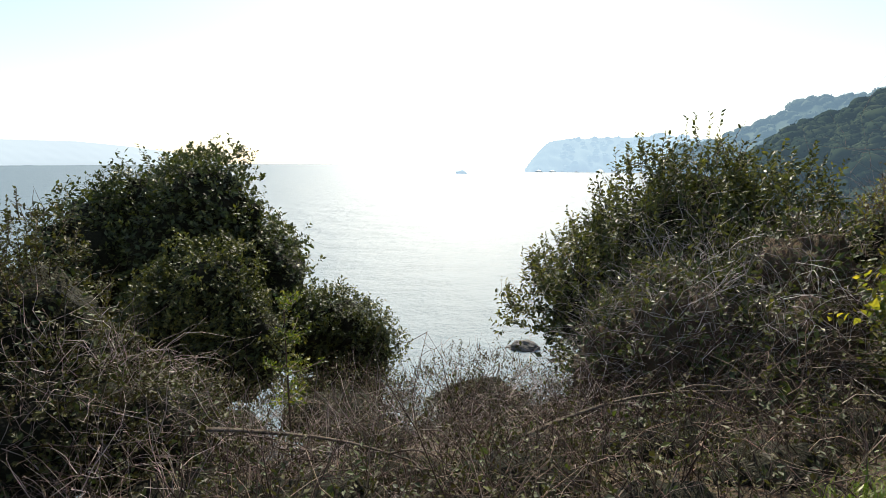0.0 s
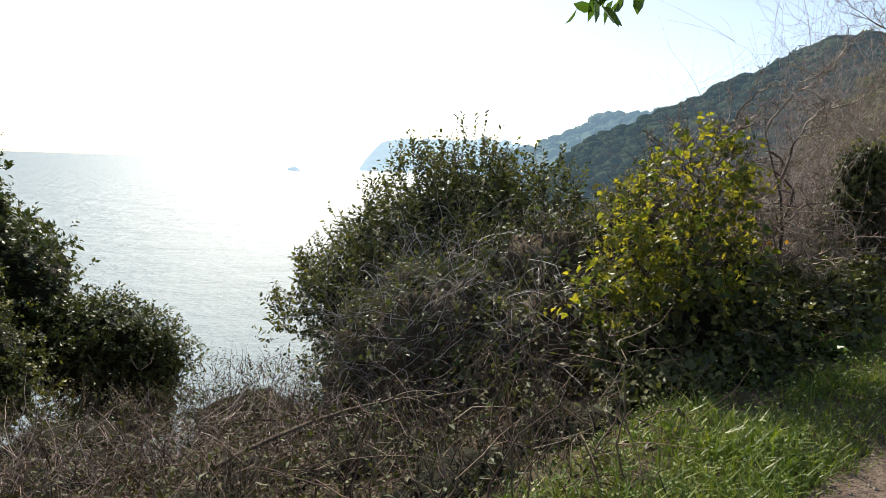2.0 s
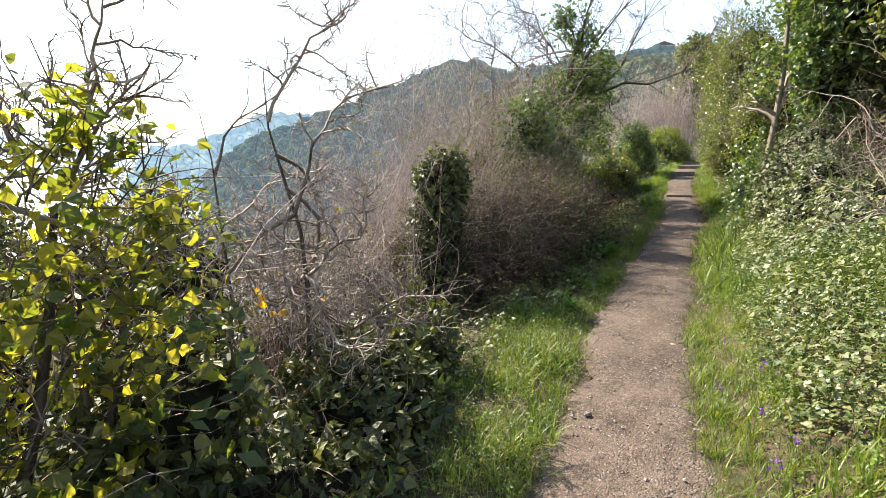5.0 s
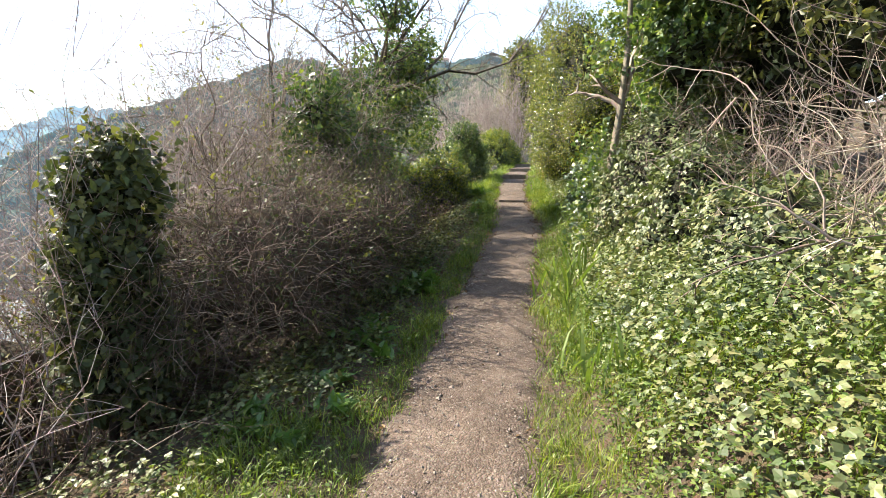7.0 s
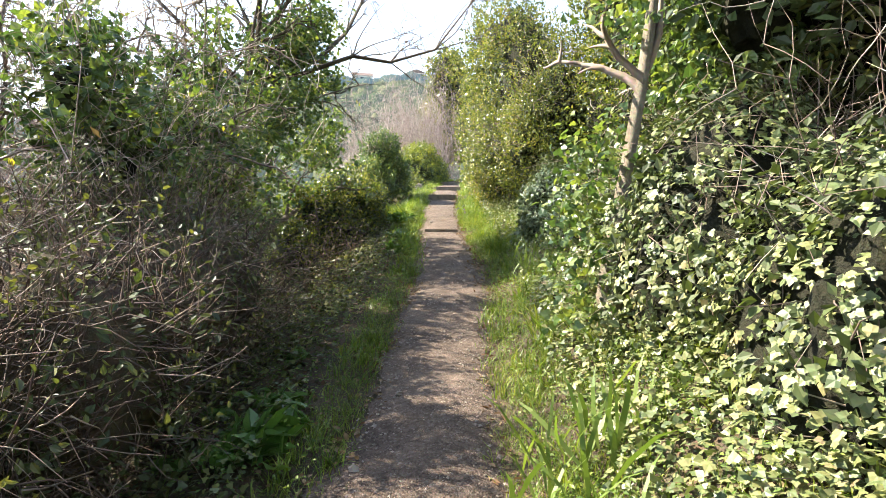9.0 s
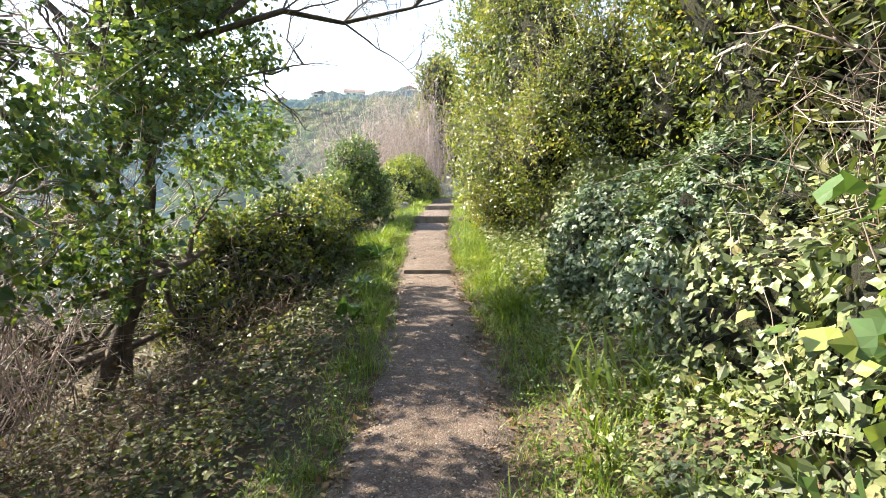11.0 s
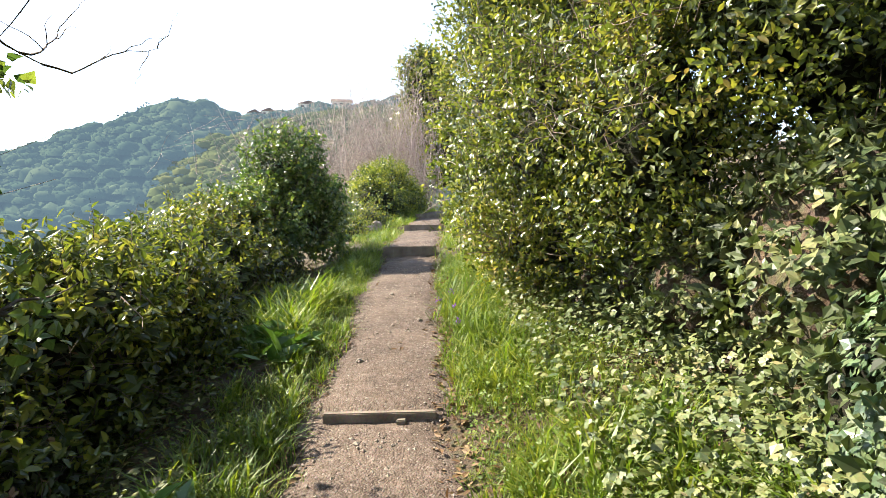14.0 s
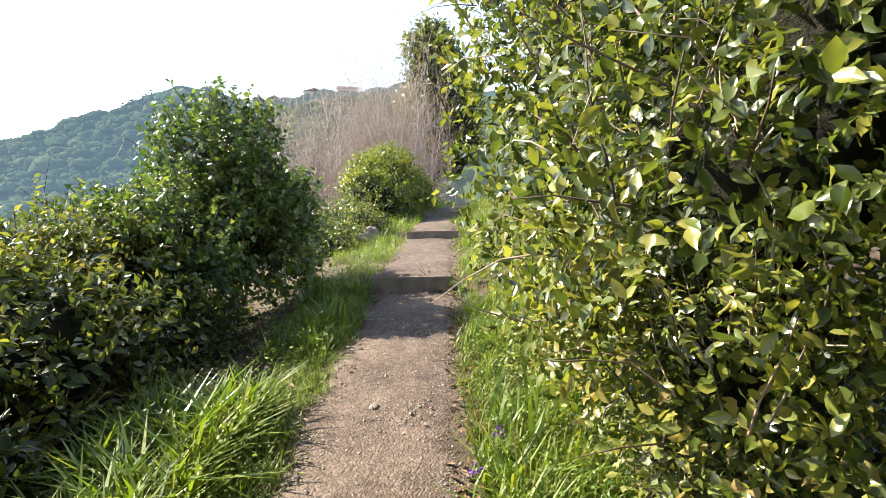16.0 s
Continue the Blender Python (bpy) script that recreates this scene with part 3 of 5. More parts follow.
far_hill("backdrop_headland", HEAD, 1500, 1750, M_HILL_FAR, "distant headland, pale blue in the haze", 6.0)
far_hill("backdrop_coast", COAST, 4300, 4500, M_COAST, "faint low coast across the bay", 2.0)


def far_wood(name, table, r_foot, r_top, lump, count, crown, mat, label, az_range, per=60, seed=5):
    """Tree crowns that cover a hill flank: lumpy domes, each with clumps of leaves standing out of it."""
    rng = np.random.default_rng(seed)
    az = rng.uniform(az_range[0], az_range[1], count)
    T = np.concatenate([rng.uniform(0.03, 1, count - count // 6), rng.uniform(0.95, 1.0, count // 6)])
    R = r_foot + (r_top - r_foot) * T
    top = r_top * np.tan(np.radians(ridge_z(az, table))) + 1.45
    Z = SEA + (top - SEA) * T ** 0.8 + lump * (np.sin(az * 2.1 + T * 7) * np.sin(az * 0.9 - T * 11) + 0.6 * np.sin(az * 5.3 + T * 17)) * (0.25 + 0.75 * (1 - T))
    c = np.stack([R * np.sin(np.radians(az)), R * np.cos(np.radians(az)), Z], -1)
    c = c[Z > SEA + 1]
    n = len(c)
    s = crown * rng.uniform(0.45, 1.15, n) * np.where(rng.random(n) < 0.08, 1.4, 1)
    bm = bmesh.new()
    bmesh.ops.create_icosphere(bm, subdivisions=2, radius=1)
    bmesh.ops.delete(bm, geom=[v for v in bm.verts if v.co.z < -0.35], context="VERTS")
    bm.verts.index_update()
    dome = np.array([v.co[:] for v in bm.verts])
    cap = np.array([[v.index for v in f.verts] for f in bm.faces])
    bm.free()
    bulge = rng.uniform(0.72, 1.12, (n, len(dome), 1))
    body = (c[:, None] + dome[None] * bulge * s[:, None, None] * np.array([1, 1, 0.8])).reshape(-1, 3)
    skin = (cap[None] + (np.arange(n) * len(dome))[:, None, None]).reshape(-1, 3)
    u = unit(rng.normal(0, 1, (n, per, 3)))
    u[..., 2] = np.abs(u[..., 2])
    p = (c[:, None] + u * s[:, None, None] * np.array([1, 1, 0.82]) * rng.uniform(0.85, 1.03, (n, per, 1))).reshape(-1, 3)
    clumps = place_leaves(p, unit(rng.normal(0, 1, p.shape)), u.reshape(-1, 3) + rng.normal(0, 0.15, p.shape), np.repeat(s * 0.26, per) * rng.uniform(0.6, 1.2, len(p)), CLUMP)
    return tagged(tri_mesh(name, *merge([(body, skin), clumps]), mat, None, True), label, "woodland", kind="stuff")


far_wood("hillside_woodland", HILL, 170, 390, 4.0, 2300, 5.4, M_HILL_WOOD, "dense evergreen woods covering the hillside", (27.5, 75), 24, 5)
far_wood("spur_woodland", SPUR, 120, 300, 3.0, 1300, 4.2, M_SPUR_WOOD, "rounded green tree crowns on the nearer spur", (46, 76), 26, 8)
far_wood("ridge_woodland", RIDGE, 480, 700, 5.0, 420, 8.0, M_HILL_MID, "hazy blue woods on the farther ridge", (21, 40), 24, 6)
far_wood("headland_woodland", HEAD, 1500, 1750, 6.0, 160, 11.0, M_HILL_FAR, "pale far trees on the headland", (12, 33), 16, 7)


def house(x, y, z, w, turn, gable):
    """A small house on the ridge: walls, pitched roof and windows."""
    h = thing("house", (x, y, z), "small pale rendered house with a dark pitched roof on the ridge", "house", "houses on the ridge")
    m = pose(x, y, z, 0, 0, turn)
    bm = bmesh.new()
    bmesh.ops.create_cube(bm, size=1, matrix=m @ Matrix.Translation((0, 0, 2.0)) @ Matrix.Diagonal((w, 6, 6.5, 1)))
    part("wall", bm, M_WALL, h)
    bm = bmesh.new()
    rise, e = (2.4, 0.5)
    pts = [(-w / 2 - e, -3.5, 5.25), (w / 2 + e, -3.5, 5.25), (w / 2 + e, 3.5, 5.25), (-w / 2 - e, 3.5, 5.25)]
    pts += [(-w / 2 - e, 0, 5.25 + rise), (w / 2 + e, 0, 5.25 + rise)] if not gable else [(0, -3.5, 5.25 + rise), (0, 3.5, 5.25 + rise)]
    vs = [bm.verts.new(m @ Vector(p)) for p in pts]
    faces = [(0, 3, 2, 1), (0, 1, 5, 4), (3, 4, 5, 2), (0, 4, 3), (1, 2, 5)] if not gable else [(0, 3, 2, 1), (0, 4, 5, 3), (1, 2, 5, 4), (0, 1, 4), (3, 5, 2)]
    for f in faces:
        bm.faces.new([vs[i] for i in f])
    part("roof", bm, M_ROOF, h)
    for i in range(3):
        bm = bmesh.new()
        bmesh.ops.create_cube(bm, size=1, matrix=m @ Matrix.Translation((w * (i - 1) * 0.3, -3.02, 3.7)) @ Matrix.Diagonal((w * 0.17, 0.12, 1.3, 1)))
        part("window", bm, M_PANE, h)


for az, w, turn, gable in ((57.0, 8.5, -52, True), (58.3, 9.0, -57, True), (61.9, 13.0, -60, True), (65.0, 13.0, -66, False), (70.3, 12.0, -72, True)):
    r = 392
    house(r * math.sin(radians(az)), r * math.cos(radians(az)), r * math.tan(radians(float(ridge_z(az, HILL)))) + 0.6, w, turn, gable)


def rock(name, x, y, z, r, mat, label, seed, flat=0.6):
    bm = bmesh.new()
    bmesh.ops.create_icosphere(bm, subdivisions=4, radius=1)
    for v in bm.verts:
        k = 1 + 0.35 * noise.fractal(v.co * 1.3 + Vector((seed, 0, 0)), 1.0, 2.0, 4)
        v.co = Vector((v.co.x * k * r[0], v.co.y * k * r[1], max(v.co.z, -0.4) * k * r[2] * flat))
        v.co += Vector((x, y, z))
    return tagged(part(name, bm, mat, None), label, "rock")


# the islet shares the headland's emitted haze
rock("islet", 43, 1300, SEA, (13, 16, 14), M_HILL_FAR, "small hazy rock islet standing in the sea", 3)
rock("sea_rock", 13.5, 90, SEA, (2.6, 1.6, 2.0), M_ROCK, "dark wet rock at the water's edge", 8)

# ---- shrubs and trees ----


def shrub(name, label, lobes, mat, count, per, size, reach, outline, seed, category="bush", core=0.7, twigs=0, twig_mat=None, up=0.45, depth=0.35, low=-0.6, inner=None, trunk=True, face=(-0.6, -0.75, 0.25), shoot=0.28, sparse=20, hang=0.0, buds=5):
    """A leafy bush: an inner body that stands in for its shade, sprigs of leaves all over, stems to the ground, a few
    bare twigs standing out.
    """
    rng = np.random.default_rng(seed)
    count, size = int(count * 0.86), size * 1.06
    lob = np.array(lobes, float)
    full = lumpy(lobes, rng, buds, (0.3, 0.52) if buds > 3 else (0.2, 0.34))
    c = lob[:, :3].mean(0)
    gz = float(ground_z(c[0], c[1]))
    t = thing(name, (c[0], c[1], gz), label, category)
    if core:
        tagged(lump_core("shade_core", lobes, inner or M_SHADE_CORE, t, core), kind="stuff")
        # inner leaves with shade put into their colour
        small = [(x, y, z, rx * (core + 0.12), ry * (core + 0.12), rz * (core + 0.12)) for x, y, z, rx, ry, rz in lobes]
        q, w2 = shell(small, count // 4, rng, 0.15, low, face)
        tagged(tri_mesh("inner_foliage", *sprigs(q, w2, 4, size * 1.5, reach, DIAMOND, rng, 0.1), M_SHADED_LEAF, t), kind="stuff")
    p, way = shell(full, count, rng, depth, low, face)
    if not hang:
        thin = np.sin(p[:, 0] * 5.1 + 1.7 * np.sin(p[:, 2] * 3.3)) * np.sin(p[:, 1] * 4.7 + p[:, 0]) * np.sin(p[:, 2] * 5.3 + p[:, 1] * 1.9)
        stay = (thin > -0.12) | (rng.random(len(p)) < 0.3)
        p, way = p[stay], way[stay]
    pieces = [sprigs(p, way, per, size, reach, outline, rng, up, 0.6 - 0.3 * hang, hang)]
    q, w2 = shell(full, max(20, count // sparse), rng, 0.1, 0.0, face)
    leaves, lines = shoots(q, unit(w2 * 0.5 + np.array([0, 0, 0.7])), per * 2, size * 0.95, shoot, outline, rng)
    pieces.append(leaves)
    tagged(stems("shoot", lines, 0.004, 0.002, M_TWIG, t), kind="stuff")
    tagged(tri_mesh("foliage", *merge(pieces), mat, t, len(outline[0]) > 8), kind="stuff")
    if trunk:
        n = max(3, len(lobes))
        pick = lob[np.arange(n) % len(lob), :3]
        foot = np.stack([c[0] + rng.normal(0, 0.15, n), c[1] + rng.normal(0, 0.15, n), np.full(n, gz - 0.1)], -1)
        k = np.linspace(0, 1, 7)[None, :, None]
        lines = foot[:, None] * (1 - k) + pick[:, None] * k + np.sin(k * 3.1) * rng.normal(0, 0.1, (n, 1, 3))
        stems("stem", lines, 0.045, 0.015, M_BARK, t)
    if twigs:
        twigs = int(twigs * 0.7)
        q, w2 = shell(full, twigs, rng, 0.5, -0.3, face)
        lines = wander(q, w2 + np.array([0, 0, 0.5]) + rng.normal(0, 0.5, q.shape), rng.uniform(0.12, 0.45, twigs), 4, 0.35, 0.02, rng)
        tagged(stems("twig", lines, 0.004, 0.0012, twig_mat or M_TWIG, t), kind="stuff")
    return t


# seaward side, from the start of the walk
shrub("holm_oak", "dark rounded holm oak on the slope above the sea", [(-8.6, 18.4, -1.5, 3.3, 2.8, 3.0), (-6.3, 18.0, -3.2, 2.2, 2.2, 2.8), (-10.8, 17.5, -1.6, 2.0, 2.0, 2.2), (-8.5, 18, -5, 3.2, 2.6, 2.6), (-7.6, 17.6, 0.0, 1.6, 1.5, 1.4)], M_OAK, 6500, 6, 0.14, 0.3, DIAMOND, 11, "tree", 0.8)
shrub("evergreen_bush", "olive-green evergreen bush in front of the oak", [(-6.3, 14.4, -2.2, 1.5, 1.4, 1.6), (-5.3, 14.2, -3.6, 1.4, 1.3, 1.7), (-7.4, 14.2, -3.6, 1.5, 1.3, 1.8)], M_DARK_LAUREL, 3500, 7, 0.1, 0.22, DIAMOND, 12)
shrub("evergreen_bush", "grey-green bush low on the cliff slope", [(-3.4, 17.6, -4.0, 1.3, 1.2, 1.2), (-2.5, 17.8, -4.9, 1.0, 1.1, 1.4), (-4.4, 17.2, -4.2, 1.2, 1.2, 1.5), (-3.2, 17.3, -6.0, 1.7, 1.3, 1.5)], M_OAK, 3000, 7, 0.1, 0.24, DIAMOND, 13)
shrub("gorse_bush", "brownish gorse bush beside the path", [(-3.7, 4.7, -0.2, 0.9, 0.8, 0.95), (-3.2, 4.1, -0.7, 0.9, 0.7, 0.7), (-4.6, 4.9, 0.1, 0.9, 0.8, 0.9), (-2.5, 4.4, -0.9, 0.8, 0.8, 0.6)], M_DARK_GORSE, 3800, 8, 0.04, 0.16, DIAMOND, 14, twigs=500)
shrub("evergreen_bush", "tall evergreen bush with upright leafy shoots", [(3.5, 7.9, -0.1, 1.35, 1.3, 1.35), (2.6, 8.0, -0.7, 1.25, 1.2, 1.3), (4.5, 7.6, -0.2, 1.0, 1.1, 1.2), (3.2, 6.6, -0.8, 1.3, 1.1, 1.1), (3.9, 8.4, 0.75, 0.6, 0.6, 0.65)], M_DARK_LAUREL, 4600, 6, 0.075, 0.26, OVAL, 15, twigs=1800, twig_mat=M_GREY_TWIG, up=0.9, shoot=0.5, sparse=9, depth=0.5)
shrub("bramble_bush", "bush of bramble and bare climbing stems", [(2.6, 5.6, -0.6, 0.9, 0.7, 0.9), (3.4, 5.1, -0.55, 0.7, 0.6, 0.8), (2.0, 5.9, -1.0, 0.7, 0.6, 0.8), (3.9, 5.9, -0.1, 0.8, 0.7, 0.9), (2.9, 4.6, -0.9, 0.6, 0.5, 0.6)], M_DARK_LAUREL, 1500, 5, 0.06, 0.2, DIAMOND, 16, twigs=2600, twig_mat=M_GREY_TWIG, core=0.8, inner=M_EARTH)
shrub("scrub_bush", "twiggy half-bare bush between evergreen and ivy", [(5.2, 6.2, 0.2, 0.8, 0.7, 0.9), (5.9, 6.6, 0.3, 0.7, 0.6, 0.9), (5.0, 5.4, -0.2, 0.7, 0.6, 0.7)], M_GORSE, 1500, 5, 0.045, 0.18, DIAMOND, 160, twigs=1400, core=0.7)
shrub("ivy_bush", "yellow-green ivy climbing over a leafless shrub", [(4.5, 4.3, 1.35, 0.38, 0.36, 0.34), (4.1, 4.25, 1.0, 0.34, 0.34, 0.36), (4.75, 4.35, 0.95, 0.3, 0.34, 0.4), (3.85, 4.2, 0.55, 0.3, 0.34, 0.34), (3.5, 4.15, 0.3, 0.26, 0.3, 0.2), (4.35, 4.1, 0.5, 0.4, 0.36, 0.35)], M_YELLOW, 800, 4, 0.064, 0.2, IVY, 17, twigs=700, core=0, depth=0.7, sparse=60, shoot=0.2)
shrub("ivy_bush", "dark ivy about the foot of the leafless shrub", [(4.5, 4.25, -0.05, 0.5, 0.42, 0.42), (4.95, 4.4, 0.35, 0.34, 0.36, 0.42), (4.0, 4.15, -0.25, 0.42, 0.36, 0.3)], M_DARK_LAUREL, 700, 4, 0.075, 0.16, IVY, 171, twigs=250, core=0.75, sparse=60, shoot=0.15)
# dark leaf colour stands in for the shaded hollow below the yellow ivy
shrub("ivy_bush", "low ivy and bramble at the path's edge, coloured dark for shade", [(5.3, 3.95, -0.2, 0.5, 0.42, 0.36), (6.1, 4.4, -0.05, 0.5, 0.45, 0.42), (6.9, 4.85, 0.05, 0.55, 0.42, 0.38), (4.5, 3.6, -0.3, 0.45, 0.36, 0.3), (3.7, 3.5, -0.4, 0.45, 0.36, 0.3)], M_DARK_LAUREL, 1900, 4, 0.06, 0.14, IVY, 18, twigs=300, core=0.8)
shrub("ivy_post", "old stump standing wrapped in dark ivy", [(8.85, 6.1, 1.4, 0.24, 0.24, 0.3), (8.8, 6.1, 0.85, 0.25, 0.25, 0.45), (8.85, 6.05, 0.3, 0.32, 0.3, 0.45)], M_DARK_LAUREL, 1500, 4, 0.06, 0.12, LOBED, 19, "stump", twigs=300, twig_mat=M_PINK_TWIG)
shrub("bramble_bush", "brown bramble thicket with sparse green leaves", [(10.2, 5.95, 0.8, 0.95, 0.75, 0.85), (11.3, 6.2, 0.85, 0.95, 0.75, 0.85), (12.4, 6.6, 0.95, 0.95, 0.75, 0.85), (13.3, 7.0, 0.9, 0.8, 0.7, 0.8), (9.5, 6.5, 0.45, 0.8, 0.7, 0.7)], M_DARK_LAUREL, 2200, 4, 0.04, 0.18, OVAL, 20, twigs=4200, twig_mat=M_TWIG, core=0.62, inner=M_EARTH)
shrub("ivy_bush", "ivy-covered shrub leaning over the slope", [(12.5, 7.3, 2.45, 0.4, 0.4, 0.45), (12.9, 7.4, 1.95, 0.55, 0.5, 0.45), (13.5, 7.7, 2.2, 0.45, 0.45, 0.55), (13.2, 7.6, 1.5, 0.7, 0.6, 0.5), (14.4, 7.9, 1.6, 0.6, 0.6, 0.6), (14.2, 7.8, 2.3, 0.35, 0.35, 0.4)], M_IVY, 1900, 4, 0.066, 0.18, IVY, 21, twigs=1300, twig_mat=M_PINK_TWIG, core=0.3, depth=0.6)


def on_ground(x, y):
    return (x, y, float(ground_z(x, y)))


def ivy_tree():
    """The ivy-grown tree whose limbs reach over the path."""
    rng = np.random.default_rng(31)
    t = thing("ivy_tree", on_ground(16.6, 9.3), "dark-limbed tree overgrown with ivy, bare branch tips", "tree")
    limbs = [((16.6, 9.3, -0.5), (16.9, 8.8, 3.6), 0.14), ((16.55, 9.15, 1.1), (18.75, 8.8, 1.98), 0.085), ((16.6, 9.2, 0.5), (18.4, 8.5, 1.2), 0.06), ((16.8, 8.9, 2.8), (19.3, 7.9, 3.9), 0.03), ((16.8, 8.9, 3.0), (16.0, 8.2, 4.7), 0.06), ((16.8, 8.9, 2.4), (18.0, 9.0, 4.4), 0.07), ((16.7, 9.0, 2.0), (15.2, 8.6, 3.0), 0.06), ((16.8, 8.8, 3.2), (17.2, 8.1, 4.4), 0.05)]
    clad = []
    for i, (p0, p1, r) in enumerate(limbs):
        levels = branch_tree(p0, p1, r, 4, 3, rng, 0.6, 0.16, 0.0, 0.5)
        limb_mesh("trunk" if i == 0 else "limb", levels, M_BARK, t)
        if i not in (3, 2):
            for lines, _, _ in levels[:3]:
                clad.append(lines[:, (3 if i in (0, 1) else 1):].reshape(-1, 3))
    bare = [((16.9, 8.8, 3.4), (17.65, 7.7, 4.0), (18.1, 7.25, 4.0), (18.75, 6.7, 4.35), (19.2, 6.25, 5.2)), ((17.3, 8.2, 3.8), (17.8, 7.9, 4.4), (18.3, 7.9, 5.0), (18.6, 7.7, 5.7), (18.8, 7.5, 6.3)), ((16.9, 8.8, 3.5), (16.8, 9.0, 4.3), (16.9, 9.4, 4.9), (16.9, 9.9, 5.4), (16.9, 10.5, 5.8)),
            ((16.9, 8.8, 3.4), (16.7, 8.4, 4.4), (16.8, 8.0, 5.0), (17.0, 7.6, 5.6), (17.1, 7.2, 6.0)), ((16.9, 8.9, 3.2), (16.6, 9.7, 4.0), (16.4, 10.3, 4.6), (16.3, 10.9, 5.0), (16.2, 11.5, 5.2))]
    for way in bare:
        main = np.array(way)[None]
        lv = [(main, np.array([0.045]), np.array([0.014]))]
        for p0, p1 in zip(way[1:], way[2:] + ((way[-1][0] * 2 - way[-2][0], way[-1][1] * 2 - way[-2][1], way[-1][2] * 2 - way[-2][2]),)):
            for _ in range(3):
                tip = np.array(p0) + (np.array(p1) - np.array(p0)) * 1.1 + rng.normal(0, 0.45, 3) + np.array([0, 0, 0.35])
                lv += branch_tree(p0, tip, 0.014, 5, 2, rng, 0.6, 0.22, 0.0, 0.5)
        limb_mesh("bare_limb", [(l, a, b) for l, a, b in lv], M_BARK, t)
    clad = np.concatenate(clad)
    clad = clad[(clad[:, 2] > 1.5)]
    p = clad[rng.integers(0, len(clad), 2000)] + rng.normal(0, 0.1, (2000, 3))
    masses = [(17.2, 8.7, 2.75, 0.55, 0.5, 0.4), (17.0, 8.6, 3.75, 0.65, 0.55, 0.45), (16.4, 8.4, 3.0, 0.55, 0.5, 0.55), (17.9, 8.6, 2.45, 0.4, 0.4, 0.28), (15.8, 8.3, 2.2, 0.6, 0.5, 0.6), (16.2, 8.5, 1.5, 0.6, 0.5, 0.6), (17.6, 8.5, 3.3, 0.45, 0.4, 0.35), (18.5, 8.8, 2.65, 0.5, 0.42, 0.42), (18.85, 8.75, 3.05, 0.36, 0.34, 0.3), (17.9, 8.6, 4.1, 0.55, 0.45, 0.38), (18.5, 8.7, 3.7, 0.4, 0.4, 0.3)]
    p = np.concatenate([p, shell(lumpy(masses, rng, 3), 2300, rng, 0.8, -0.9)[0]])
    tagged(tri_mesh("foliage", *sprigs(p, unit(rng.normal(0, 1, p.shape) + np.array([0, -0.3, 0.3])), 4, 0.07, 0.16, IVY, rng), M_IVY, t), kind="stuff")
    return t


ivy_tree()
shrub("evergreen_bush", "rounded glossy green bush over a brown bare base", [(18.6, 8.75, 1.2, 0.7, 0.55, 0.6), (19.5, 8.8, 1.45, 0.8, 0.6, 0.65), (20.4, 9.0, 1.5, 0.75, 0.65, 0.65), (19.1, 8.5, 0.8, 0.8, 0.5, 0.6), (20.3, 8.65, 0.85, 0.8, 0.5, 0.65), (20.9, 9.2, 1.2, 0.6, 0.45, 0.6), (18.0, 8.7, 0.75, 0.6, 0.5, 0.55)], M_LAUREL, 5600, 6, 0.06, 0.16, OVAL, 22, twigs=400, core=0.78, sparse=12)
shrub("evergreen_bush", "dense green bush on the seaward edge", [(22.0, 9.8, 1.6, 0.9, 0.8, 0.75), (22.9, 10.1, 1.8, 0.7, 0.7, 0.65)], M_LAUREL, 2600, 6, 0.06, 0.18, DIAMOND, 23, twigs=200)
shrub("ivy_tree", "domed small tree smothered in ivy, leaning stem", [(24.15, 10.0, 2.95, 0.5, 0.5, 0.6), (23.5, 9.95, 2.25, 0.75, 0.6, 0.55), (24.8, 9.95, 2.35, 0.6, 0.55, 0.7), (24.2, 9.8, 2.3, 0.6, 0.5, 0.6), (23.9, 10.2, 1.55, 0.7, 0.4, 0.45)], M_IVY, 3900, 5, 0.055, 0.16, IVY, 24, "tree", twigs=900, core=0.42)
shrub("evergreen_bush", "low dark bush filling the seaward edge", [(21.4, 9.3, 0.95, 0.55, 0.4, 0.45), (22.4, 9.6, 1.15, 0.55, 0.4, 0.45), (23.2, 9.5, 1.35, 0.5, 0.35, 0.35), (19.0, 8.3, 0.75, 0.5, 0.4, 0.4)], M_DARK_LAUREL, 1700, 6, 0.05, 0.16, DIAMOND, 240, twigs=500)
shrub("evergreen_bush", "yellow-green rounded bush beside the steps", [(33.2, 12.0, 3.2, 1.1, 0.9, 0.9), (34.6, 12.4, 3.3, 1.1, 0.9, 0.95), (32.0, 11.7, 2.9, 0.8, 0.8, 0.6), (35.8, 12.2, 3.0, 1.0, 0.8, 0.8)], M_LIME, 3600, 6, 0.08, 0.2, DIAMOND, 25)
shrub("evergreen_bush", "low green bush along the path edge", [(27.8, 10.7, 1.9, 0.9, 0.6, 0.5), (29.4, 11.0, 2.2, 0.9, 0.6, 0.55)], M_LAUREL, 1600, 6, 0.06, 0.18, DIAMOND, 26)


